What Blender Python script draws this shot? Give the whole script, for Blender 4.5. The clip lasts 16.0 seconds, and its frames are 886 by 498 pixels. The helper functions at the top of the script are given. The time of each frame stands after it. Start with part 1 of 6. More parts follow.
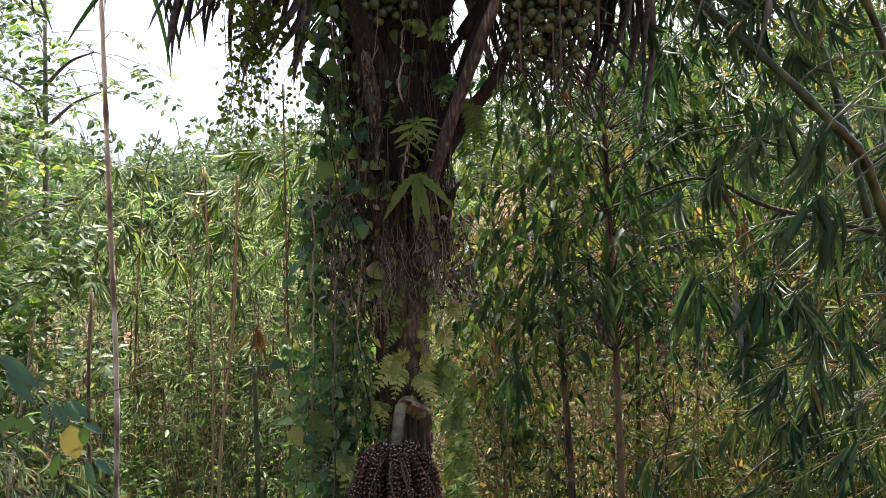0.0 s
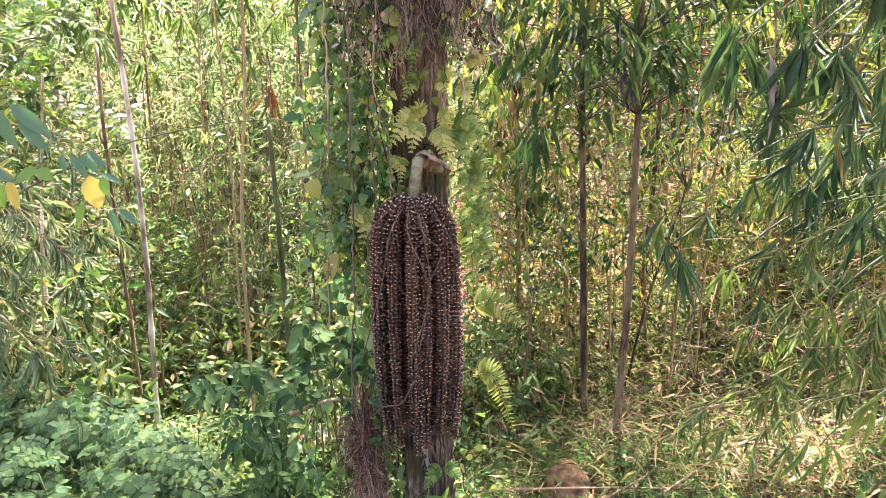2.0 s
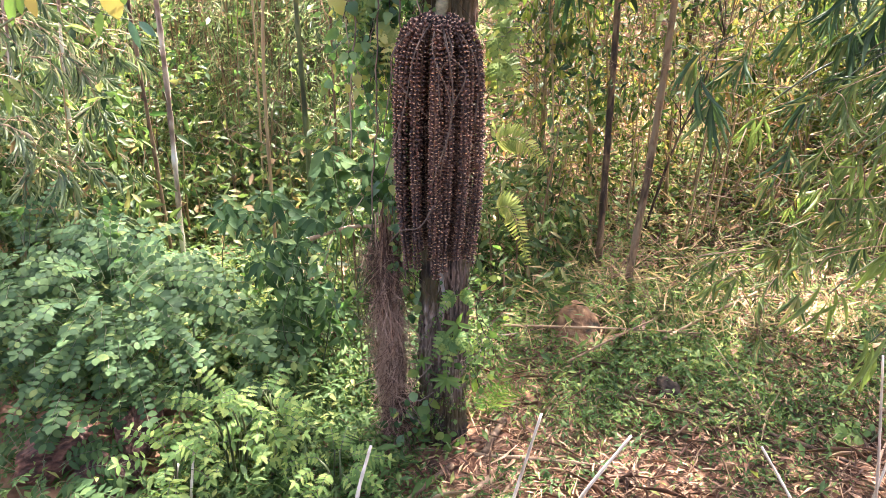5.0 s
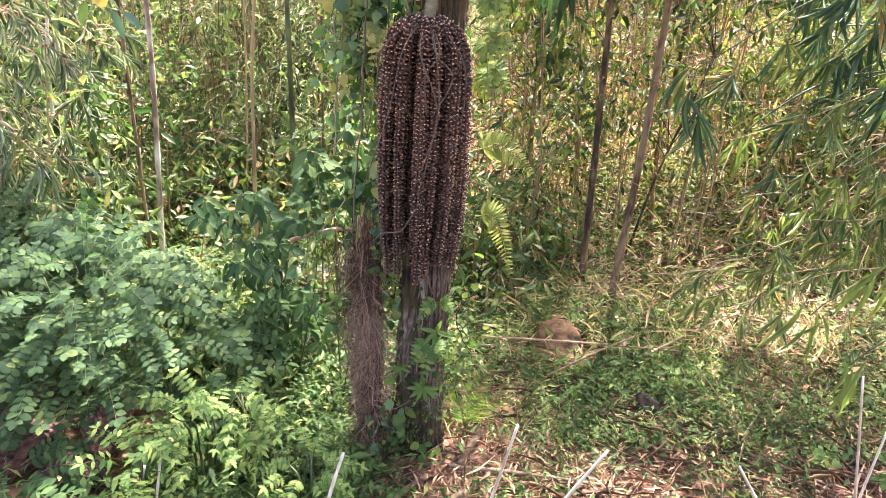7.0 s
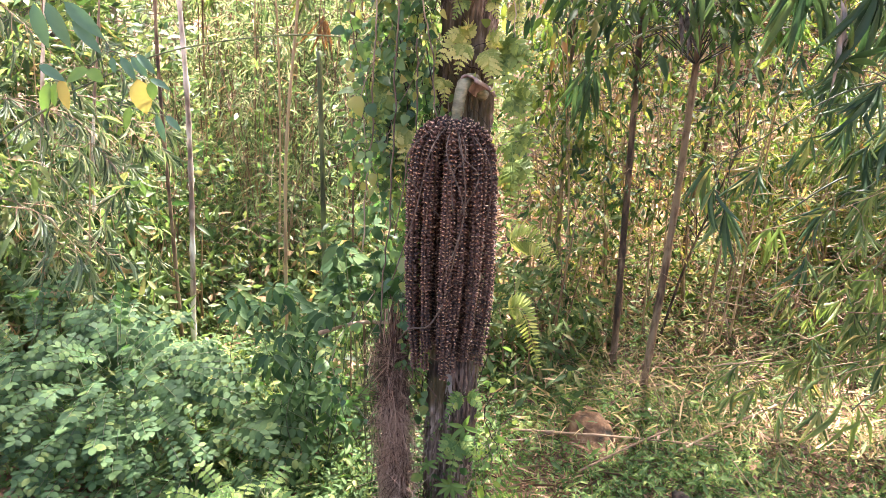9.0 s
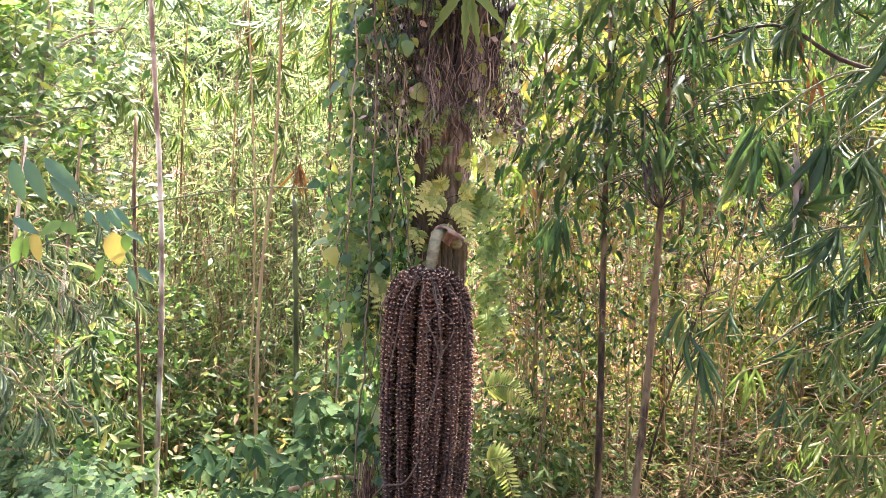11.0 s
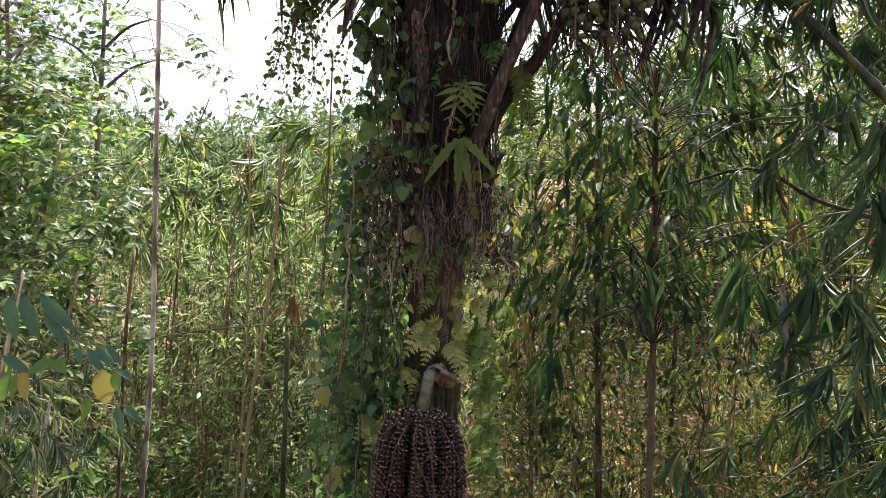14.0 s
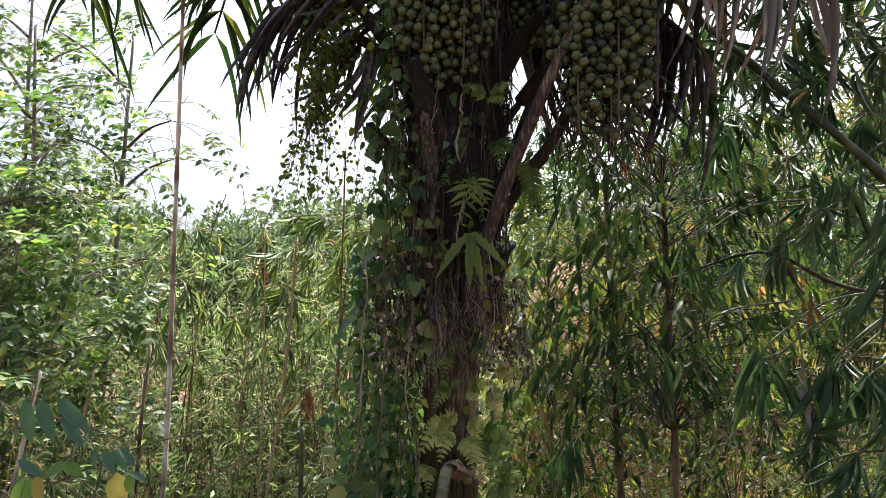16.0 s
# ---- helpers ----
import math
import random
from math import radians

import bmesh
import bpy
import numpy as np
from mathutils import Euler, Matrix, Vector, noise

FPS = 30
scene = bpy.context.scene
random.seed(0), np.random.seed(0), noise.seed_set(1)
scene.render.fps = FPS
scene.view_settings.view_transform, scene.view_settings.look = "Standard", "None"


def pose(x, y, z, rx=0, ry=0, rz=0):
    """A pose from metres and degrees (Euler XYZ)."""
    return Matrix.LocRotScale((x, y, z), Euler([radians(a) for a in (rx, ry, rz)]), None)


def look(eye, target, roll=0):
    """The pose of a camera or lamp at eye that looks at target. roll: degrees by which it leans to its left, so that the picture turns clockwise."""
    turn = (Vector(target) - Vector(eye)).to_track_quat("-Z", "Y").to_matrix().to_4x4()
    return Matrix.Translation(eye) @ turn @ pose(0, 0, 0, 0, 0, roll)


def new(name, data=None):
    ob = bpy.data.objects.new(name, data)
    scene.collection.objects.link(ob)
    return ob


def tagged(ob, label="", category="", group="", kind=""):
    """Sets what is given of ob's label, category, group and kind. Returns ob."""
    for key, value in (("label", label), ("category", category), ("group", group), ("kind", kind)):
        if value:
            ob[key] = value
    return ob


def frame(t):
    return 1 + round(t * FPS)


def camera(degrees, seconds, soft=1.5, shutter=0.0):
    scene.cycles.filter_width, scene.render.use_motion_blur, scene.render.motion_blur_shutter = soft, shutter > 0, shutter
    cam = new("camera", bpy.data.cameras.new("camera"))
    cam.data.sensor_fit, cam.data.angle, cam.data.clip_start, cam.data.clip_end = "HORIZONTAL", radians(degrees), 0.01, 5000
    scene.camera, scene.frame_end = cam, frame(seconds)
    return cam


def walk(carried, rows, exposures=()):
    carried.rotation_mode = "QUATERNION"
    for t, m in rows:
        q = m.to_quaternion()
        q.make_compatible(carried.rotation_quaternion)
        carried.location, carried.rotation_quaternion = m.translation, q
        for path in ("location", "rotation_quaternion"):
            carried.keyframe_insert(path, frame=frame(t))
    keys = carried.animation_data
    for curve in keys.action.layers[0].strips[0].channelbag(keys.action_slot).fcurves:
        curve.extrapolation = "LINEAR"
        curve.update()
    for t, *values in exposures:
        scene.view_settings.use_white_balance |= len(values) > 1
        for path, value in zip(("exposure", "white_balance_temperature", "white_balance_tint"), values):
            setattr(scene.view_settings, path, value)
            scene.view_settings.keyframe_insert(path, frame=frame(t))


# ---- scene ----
cam = camera(62.0, 16.0, soft=0.3)
EYE, TILT, LEAN = 2.65, 1.5, 1.5
# seconds, metres right / ahead / up of the first eye, yaw, pitch, lean
ROWS = [
    (0.0, -0.000, -0.000, 0.000, -0.00, 0.00, 0.00),
    (0.5, -0.004, 0.029, -0.028, 0.05, -6.99, -0.56),
    (1.0, -0.010, 0.046, -0.047, 0.39, -11.98, -0.90),
    (1.5, -0.010, 0.049, -0.063, 0.64, -14.97, -0.49),
    (2.0, -0.010, 0.061, -0.072, 1.09, -17.62, -0.60),
    (2.5, -0.008, 0.063, -0.076, 1.17, -19.45, -1.00),
    (3.0, -0.009, 0.068, -0.088, 1.60, -20.46, -1.01),
    (3.5, -0.006, 0.069, -0.109, 1.43, -21.47, -2.06),
    (4.0, -0.013, 0.056, -0.139, 2.68, -23.99, -1.22),
    (4.5, -0.013, 0.028, -0.172, 2.75, -27.42, -1.97),
    (4.7, -0.012, 0.017, -0.176, 2.65, -28.53, -2.19),
    (6.8, 0.017, 0.034, -0.237, 1.21, -28.10, -5.18),
    (7.0, 0.012, 0.037, -0.233, 1.33, -27.31, -5.21),
    (7.5, 0.010, 0.034, -0.219, 2.26, -25.94, -4.74),
    (8.0, 0.017, 0.041, -0.209, 2.39, -24.68, -4.08),
    (8.5, 0.017, 0.028, -0.203, 1.77, -22.91, -4.90),
    (9.0, 0.018, 0.043, -0.178, 4.40, -21.20, -3.88),
    (9.5, 0.027, 0.042, -0.167, 3.18, -17.98, -4.53),
    (9.7, 0.020, 0.044, -0.159, 1.91, -16.49, -5.55),
    (11.8, 0.008, 0.082, -0.140, 3.55, -9.23, -2.57),
    (12.0, 0.007, 0.083, -0.139, 2.89, -8.91, -3.14),
    (12.5, 0.005, 0.067, -0.120, 2.49, -5.69, -3.53),
    (13.0, 0.010, 0.051, -0.109, 2.74, -3.93, -3.38),
    (13.5, 0.009, 0.050, -0.102, 3.11, -2.07, -3.44),
    (14.0, 0.006, 0.049, -0.092, 3.05, -0.67, -3.61),
    (14.5, 0.009, 0.046, -0.084, 3.43, 0.92, -3.33),
    (15.0, 0.006, 0.041, -0.078, 3.32, 2.62, -3.29),
    (15.5, 0.008, 0.033, -0.068, 3.83, 3.81, -2.79),
    (16.0, 0.013, 0.018, -0.060, 4.48, 5.83, -2.25),
]
EXPOSURES = [(0.0, 1.38, 6150, 9), (0.5, 1.95, 6250, 10), (1.0, 2.58, 6400, 11), (1.5, 2.98, 6450, 12), (3.0, 3.07, 6400, 20), (9.7, 3.12, 6400, 20), (12.0, 2.64, 6350, 16),
             (12.5, 2.28, 6350, 13), (13.0, 1.9, 6300, 12), (14.0, 1.48, 6200, 11), (16.0, 1.3, 6150, 10)]
walk(cam, [(t, pose(0, 0, EYE, TILT) @ pose(0, 0, 0, 0, LEAN) @ pose(x, y, z, 0, 0, yaw) @ pose(0, 0, 0, pitch) @ pose(0, 0, 0, 90, 0, 0) @ pose(0, 0, 0, 0, 0, -lean))
           for t, x, y, z, yaw, pitch, lean in ROWS], EXPOSURES)

# ---- light ----
SUN_ELEVATION, SUN_AZIMUTH = radians(64), radians(14)
world = bpy.data.worlds.new("sky")
scene.world = world
world.use_nodes = True
sky = world.node_tree.nodes.new("ShaderNodeTexSky")
sky.sky_type, sky.sun_disc = "NISHITA", False
sky.sun_elevation, sky.sun_rotation = SUN_ELEVATION, SUN_AZIMUTH
sky.air_density, sky.dust_density, sky.ozone_density = 1.0, 9.0, 1.0
world.node_tree.nodes["Background"].inputs[1].default_value = 0.13
world.node_tree.links.new(sky.outputs[0], world.node_tree.nodes["Background"].inputs[0])
sun = new("sun", bpy.data.lights.new("sun", "SUN"))
sun.data.energy, sun.data.angle, sun.data.color = 5.0, radians(0.9), (1.0, 0.95, 0.85)
to_sun = Vector((math.sin(SUN_AZIMUTH) * math.cos(SUN_ELEVATION), math.cos(SUN_AZIMUTH) * math.cos(SUN_ELEVATION), math.sin(SUN_ELEVATION)))
sun.matrix_world = look(to_sun * 30, (0, 0, 0))

# ---- materials ----


def nodes_of(name):
    m = bpy.data.materials.new(name)
    m.use_nodes = True
    t = m.node_tree
    return m, t.nodes, t.links, t.nodes["Principled BSDF"]


def ramp(nodes, stops):
    r = nodes.new("ShaderNodeValToRGB")
    e = r.color_ramp.elements
    while len(e) < len(stops):
        e.new(0.5)
    for k, (p, c) in enumerate(stops):
        e[k].position, e[k].color = p, (*c, 1)
    return r


def leaf_mat(name, stops, rough=0.42, through_light=0.36, island=True, patch=1.2, sheen=0.28):
    """Foliage: a colour for each leaf, mottled, thin enough to glow against the light."""
    m, nodes, links, bsdf = nodes_of(name)
    pick = nodes.new("ShaderNodeNewGeometry" if island else "ShaderNodeObjectInfo")
    where = nodes.new("ShaderNodeNewGeometry")
    grain = nodes.new("ShaderNodeTexNoise")
    grain.inputs["Scale"].default_value, grain.inputs["Detail"].default_value = 45, 2
    big = nodes.new("ShaderNodeTexNoise")
    big.inputs["Scale"].default_value, big.inputs["Detail"].default_value = patch, 1
    for n in (grain, big):
        links.new(where.outputs["Position"], n.inputs["Vector"])
    a = nodes.new("ShaderNodeMath")
    a.operation = "MULTIPLY_ADD"
    a.inputs[1].default_value, a.inputs[2].default_value = 0.24, -0.12
    links.new(grain.outputs["Fac"], a.inputs[0])
    b = nodes.new("ShaderNodeMath")
    b.operation = "MULTIPLY_ADD"
    b.inputs[1].default_value, b.inputs[2].default_value = 0.5, -0.25
    links.new(big.outputs["Fac"], b.inputs[0])
    c = nodes.new("ShaderNodeMath")
    links.new(a.outputs[0], c.inputs[0])
    links.new(b.outputs[0], c.inputs[1])
    d = nodes.new("ShaderNodeMath")
    d.use_clamp = True
    links.new(pick.outputs["Random Per Island" if island else "Random"], d.inputs[0])
    links.new(c.outputs[0], d.inputs[1])
    col = ramp(nodes, stops)
    links.new(d.outputs[0], col.inputs["Fac"])
    links.new(col.outputs["Color"], bsdf.inputs["Base Color"])
    bsdf.inputs["Roughness"].default_value = min(0.8, rough + 0.1)
    bsdf.inputs["Specular IOR Level"].default_value = sheen
    glow = nodes.new("ShaderNodeBsdfTranslucent")
    tint = nodes.new("ShaderNodeMix")
    tint.data_type, tint.blend_type = "RGBA", "MULTIPLY"
    tint.inputs["Factor"].default_value = 1.0
    links.new(col.outputs["Color"], tint.inputs["A"])
    tint.inputs["B"].default_value = (1.5, 1.6, 0.95, 1)
    links.new(tint.outputs["Result"], glow.inputs["Color"])
    mix = nodes.new("ShaderNodeMixShader")
    mix.inputs["Fac"].default_value = through_light
    links.new(bsdf.outputs[0], mix.inputs[1])
    links.new(glow.outputs[0], mix.inputs[2])
    links.new(mix.outputs[0], nodes["Material Output"].inputs["Surface"])
    return m


def rough_mat(name, stops, scale=(20, 20, 20), detail=6, rough=0.85, bump=0.4, per_object=0.0, per_island=0.0, distance=0.01, moss=None):
    """Bark, stone, stems, soil: a stretched noise for grain, a coarse one for stains, and relief."""
    m, nodes, links, bsdf = nodes_of(name)
    where = nodes.new("ShaderNodeTexCoord")
    fit = nodes.new("ShaderNodeMapping")
    fit.inputs["Scale"].default_value = scale
    links.new(where.outputs["Object"], fit.inputs["Vector"])
    fine = nodes.new("ShaderNodeTexNoise")
    fine.inputs["Scale"].default_value, fine.inputs["Detail"].default_value = 1.0, detail
    links.new(fit.outputs[0], fine.inputs["Vector"])
    coarse = nodes.new("ShaderNodeTexNoise")
    coarse.inputs["Scale"].default_value, coarse.inputs["Detail"].default_value = 3.0, 3
    links.new(where.outputs["Object"], coarse.inputs["Vector"])
    add = nodes.new("ShaderNodeMath")
    add.operation = "MULTIPLY_ADD"
    add.inputs[1].default_value = 0.6
    links.new(coarse.outputs["Fac"], add.inputs[0])
    half = nodes.new("ShaderNodeMath")
    half.operation = "MULTIPLY"
    half.inputs[1].default_value = 0.6
    links.new(fine.outputs["Fac"], half.inputs[0])
    links.new(half.outputs[0], add.inputs[2])
    value = add
    for kind, socket, share in (("ShaderNodeObjectInfo", "Random", per_object), ("ShaderNodeNewGeometry", "Random Per Island", per_island)):
        if share:
            info, more = nodes.new(kind), nodes.new("ShaderNodeMath")
            more.operation = "MULTIPLY_ADD"
            more.inputs[1].default_value = share
            links.new(info.outputs[socket], more.inputs[0])
            less = nodes.new("ShaderNodeMath")
            less.operation = "SUBTRACT"
            less.inputs[1].default_value = share / 2
            links.new(value.outputs[0], less.inputs[0])
            links.new(less.outputs[0], more.inputs[2])
            value = more
    spread = nodes.new("ShaderNodeMath")
    spread.operation = "MULTIPLY_ADD"
    spread.inputs[1].default_value, spread.inputs[2].default_value = 1.9, -0.6
    links.new(value.outputs[0], spread.inputs[0])
    col = ramp(nodes, stops)
    links.new(spread.outputs[0], col.inputs["Fac"])
    links.new(col.outputs["Color"], bsdf.inputs["Base Color"])
    if moss:
        patch, cut, blend = nodes.new("ShaderNodeTexNoise"), ramp(nodes, [(0.42, (0, 0, 0)), (0.58, (0.85, 0.85, 0.85))]), nodes.new("ShaderNodeMix")
        patch.inputs["Scale"].default_value, patch.inputs["Detail"].default_value = 7.0, 6
        links.new(where.outputs["Object"], patch.inputs["Vector"])
        links.new(patch.outputs["Fac"], cut.inputs["Fac"])
        blend.data_type = "RGBA"
        blend.inputs["B"].default_value = (*moss, 1)
        links.new(cut.outputs["Color"], blend.inputs["Factor"])
        links.new(col.outputs["Color"], blend.inputs["A"])
        links.new(blend.outputs["Result"], bsdf.inputs["Base Color"])
    bsdf.inputs["Roughness"].default_value = rough
    relief = nodes.new("ShaderNodeBump")
    relief.inputs["Strength"].default_value, relief.inputs["Distance"].default_value = bump, distance
    links.new(fine.outputs["Fac"], relief.inputs["Height"])
    links.new(relief.outputs[0], bsdf.inputs["Normal"])
    return m


M = dict(
    soil=rough_mat("soil", [(0.25, (0.036, 0.0158, 0.0084)), (0.45, (0.104, 0.0475, 0.0252)), (0.62, (0.18, 0.0911, 0.049)), (0.82, (0.306, 0.19, 0.115))], (9, 9, 9), 8, 0.95, 0.8, distance=0.03),
    trunk=rough_mat("palm_bark", [(0.3, (0.013, 0.009, 0.007)), (0.45, (0.07, 0.046, 0.034)), (0.6, (0.175, 0.13, 0.1)), (0.76, (0.38, 0.31, 0.25))], (85, 85, 5), 8, 0.9, 1.0, per_island=0.12, distance=0.016, moss=(0.075, 0.06, 0.022)),
    # leaf bases: colour darkened further for the upper trunk's missing skylight
    boot=rough_mat("leaf_base", [(0.36, (0.004, 0.0035, 0.003)), (0.55, (0.017, 0.0125, 0.0095)), (0.7, (0.05, 0.037, 0.028)), (0.84, (0.15, 0.12, 0.095))], (110, 110, 9), 8, 0.9, 1.0, per_object=0.3, distance=0.02),
    petiole=rough_mat("old_petiole", [(0.34, (0.02, 0.014, 0.01)), (0.5, (0.07, 0.05, 0.036)), (0.63, (0.15, 0.125, 0.1)), (0.8, (0.3, 0.28, 0.235))], (90, 90, 14), 8, 0.85, 0.9, per_object=0.2),
    dark_wood=rough_mat("dark_petiole", [(0.3, (0.0084, 0.007, 0.0056)), (0.6, (0.035, 0.0245, 0.0175)), (0.8, (0.077, 0.0595, 0.042))], (30, 30, 8), 6, 0.8, 0.5, per_object=0.15),
    fibre=rough_mat("dry_fibre", [(0.3, (0.014, 0.01, 0.008)), (0.55, (0.06, 0.043, 0.032)), (0.8, (0.22, 0.175, 0.135))], (50, 50, 8), 4, 0.9, 0.3, per_island=0.5),
    fibre_black=rough_mat("black_palm_fibre", [(0.3, (0.005, 0.004, 0.0035)), (0.55, (0.016, 0.012, 0.009)), (0.85, (0.08, 0.06, 0.045))], (50, 50, 8), 4, 0.85, 0.3, per_island=0.5),
    root=rough_mat("root_fibre", [(0.3, (0.07, 0.036, 0.023)), (0.5, (0.19, 0.11, 0.07)), (0.75, (0.36, 0.24, 0.165))], (50, 50, 8), 4, 0.9, 0.3, per_island=0.5),
    stalk=rough_mat("flower_stalk", [(0.32, (0.055, 0.055, 0.028)), (0.5, (0.11, 0.11, 0.055)), (0.7, (0.2, 0.185, 0.11))], (25, 25, 60), 4, 0.6, 0.3),
    bract=rough_mat("dry_bract", [(0.3, (0.1, 0.065, 0.055)), (0.5, (0.17, 0.12, 0.1)), (0.7, (0.26, 0.2, 0.17))], (60, 20, 20), 4, 0.7, 0.3),
    bud=rough_mat("flower_bud", [(0.25, (0.012, 0.0045, 0.003)), (0.55, (0.045, 0.018, 0.011)), (0.8, (0.1, 0.045, 0.028))], (90, 90, 90), 2, 0.6, 0.1, per_island=0.35),
    rachilla=rough_mat("flower_strand", [(0.3, (0.03, 0.012, 0.008)), (0.5, (0.07, 0.035, 0.02)), (0.7, (0.15, 0.09, 0.05))], (60, 60, 30), 3, 0.7, 0.2, per_object=0.2),
    calyx=rough_mat("bud_cap", [(0.25, (0.11, 0.058, 0.034)), (0.5, (0.24, 0.14, 0.082)), (0.78, (0.42, 0.27, 0.165))], (90, 90, 90), 2, 0.65, 0.1, per_island=0.5),
    fruit=rough_mat("green_fruit", [(0.3, (0.012, 0.0203, 0.0064)), (0.5, (0.03, 0.0486, 0.0144)), (0.65, (0.05, 0.0743, 0.0224)), (0.85, (0.085, 0.105, 0.036))], (40, 40, 40), 4, 0.5, 0.15, per_object=0.3),
    dead_leaf=rough_mat("dead_frond", [(0.3, (0.012, 0.011, 0.012)), (0.55, (0.04, 0.036, 0.036)), (0.8, (0.15, 0.14, 0.14))], (40, 40, 40), 4, 0.75, 0.3, per_island=0.35),
    pale_leaf=rough_mat("bleached_frond", [(0.3, (0.16, 0.15, 0.13)), (0.6, (0.3, 0.28, 0.25)), (0.8, (0.4, 0.37, 0.33))], (40, 40, 10), 4, 0.75, 0.3, per_island=0.3),
    cane_pale=rough_mat("dry_cane", [(0.3, (0.1, 0.055, 0.03)), (0.5, (0.22, 0.135, 0.07)), (0.72, (0.36, 0.255, 0.14))], (30, 30, 6), 5, 0.6, 0.2, per_object=0.3),
    cane_grey=rough_mat("grey_cane", [(0.3, (0.18, 0.12, 0.09)), (0.43, (0.4, 0.31, 0.24)), (0.55, (0.6, 0.51, 0.41)), (0.7, (0.74, 0.68, 0.58))], (14, 14, 5), 7, 0.65, 0.4, per_object=0.1),
    cane_green=rough_mat("green_cane", [(0.3, (0.014, 0.024, 0.008)), (0.5, (0.05, 0.07, 0.022)), (0.7, (0.11, 0.13, 0.05))], (20, 20, 8), 4, 0.4, 0.1, per_object=0.2),
    cane_fallen=rough_mat("fallen_cane_skin", [(0.3, (0.07, 0.042, 0.025)), (0.5, (0.16, 0.1, 0.058)), (0.75, (0.29, 0.2, 0.12))], (30, 30, 6), 5, 0.8, 0.4, per_object=0.3),
    bark_brown=rough_mat("sapling_bark", [(0.3, (0.032, 0.018, 0.01)), (0.5, (0.105, 0.062, 0.033)), (0.72, (0.22, 0.15, 0.085))], (35, 35, 8), 6, 0.8, 0.5, per_object=0.25),
    bark_grey=rough_mat("tree_bark", [(0.3, (0.06, 0.05, 0.04)), (0.5, (0.15, 0.125, 0.1)), (0.7, (0.27, 0.24, 0.2))], (20, 20, 8), 6, 0.85, 0.5, per_object=0.2),
    stake=rough_mat("stripped_stick", [(0.3, (0.378, 0.334, 0.254)), (0.5, (0.558, 0.51, 0.41)), (0.7, (0.666, 0.625, 0.525))], (50, 50, 8), 4, 0.6, 0.2),
    stone=rough_mat("mossy_stone", [(0.28, (0.02, 0.018, 0.009)), (0.42, (0.085, 0.046, 0.022)), (0.58, (0.17, 0.092, 0.045)), (0.78, (0.26, 0.16, 0.085))], (14, 14, 14), 8, 0.9, 0.8, distance=0.03),
    husk=rough_mat("dark_husk", [(0.3, (0.012, 0.008, 0.005)), (0.6, (0.04, 0.025, 0.015)), (0.8, (0.09, 0.06, 0.035))], (30, 30, 30), 6, 0.9, 0.7),
    rotten=rough_mat("rotten_wood", [(0.3, (0.03, 0.013, 0.009)), (0.5, (0.1, 0.045, 0.03)), (0.7, (0.2, 0.11, 0.08))], (18, 40, 40), 8, 0.9, 1.0, per_object=0.2, distance=0.03),
    wall=rough_mat("brown_wall", [(0.3, (0.12, 0.085, 0.075)), (0.6, (0.19, 0.14, 0.125)), (0.8, (0.26, 0.2, 0.18))], (6, 6, 6), 5, 0.9, 0.2),
    roof=rough_mat("tile_roof", [(0.3, (0.10, 0.08, 0.08)), (0.6, (0.18, 0.15, 0.145)), (0.8, (0.26, 0.22, 0.21))], (12, 3, 3), 4, 0.8, 0.4),
    blue=rough_mat("blue_tarp", [(0.3, (0.05, 0.07, 0.14)), (0.7, (0.11, 0.14, 0.25))], (10, 10, 10), 3, 0.5, 0.2),
    litter=rough_mat("dry_litter", [(0.2, (0.06, 0.028, 0.015)), (0.45, (0.16, 0.08, 0.043)), (0.7, (0.27, 0.15, 0.08)), (0.95, (0.44, 0.28, 0.165))], (20, 20, 20), 3, 0.8, 0.2, per_island=0.7),
    straw=rough_mat("dry_straw", [(0.2, (0.13, 0.07, 0.04)), (0.5, (0.24, 0.145, 0.085)), (0.9, (0.45, 0.32, 0.2))], (20, 20, 20), 3, 0.8, 0.1, per_island=0.6),
    dead_brown=rough_mat("caught_leaf", [(0.2, (0.025, 0.017, 0.013)), (0.5, (0.08, 0.056, 0.042)), (0.8, (0.17, 0.13, 0.105)), (0.97, (0.3, 0.25, 0.21))], (20, 20, 20), 3, 0.85, 0.2, per_island=0.7),
    # foliage
    vine=leaf_mat("vine_leaf", [(0.0, (0.025, 0.068, 0.028)), (0.45, (0.07, 0.145, 0.05)), (0.85, (0.145, 0.23, 0.07)), (1.0, (0.29, 0.29, 0.09))], 0.3, 0.45, sheen=0.5),
    vine_light=leaf_mat("light_vine_leaf", [(0, (0.055, 0.095, 0.02)), (0.5, (0.12, 0.18, 0.035)), (0.9, (0.21, 0.25, 0.05)), (1, (0.33, 0.27, 0.075))], 0.45, 0.6),
    fern=leaf_mat("fern_leaf", [(0, (0.07, 0.115, 0.03)), (0.5, (0.12, 0.18, 0.045)), (1, (0.2, 0.26, 0.065))], 0.5, 0.35),
    # fern leaf brightened to yellow: sunlight painted on fronds that stand in shade
    fern_lit=leaf_mat("lit_fern_leaf", [(0, (0.15, 0.2, 0.05)), (0.5, (0.26, 0.3, 0.08)), (1, (0.42, 0.4, 0.14))], 0.5, 0.35),
    fern_dark=leaf_mat("dark_fern_leaf", [(0.0, (0.03, 0.07, 0.016)), (0.6, (0.065, 0.13, 0.028)), (1.0, (0.11, 0.18, 0.04))], 0.5, 0.35),
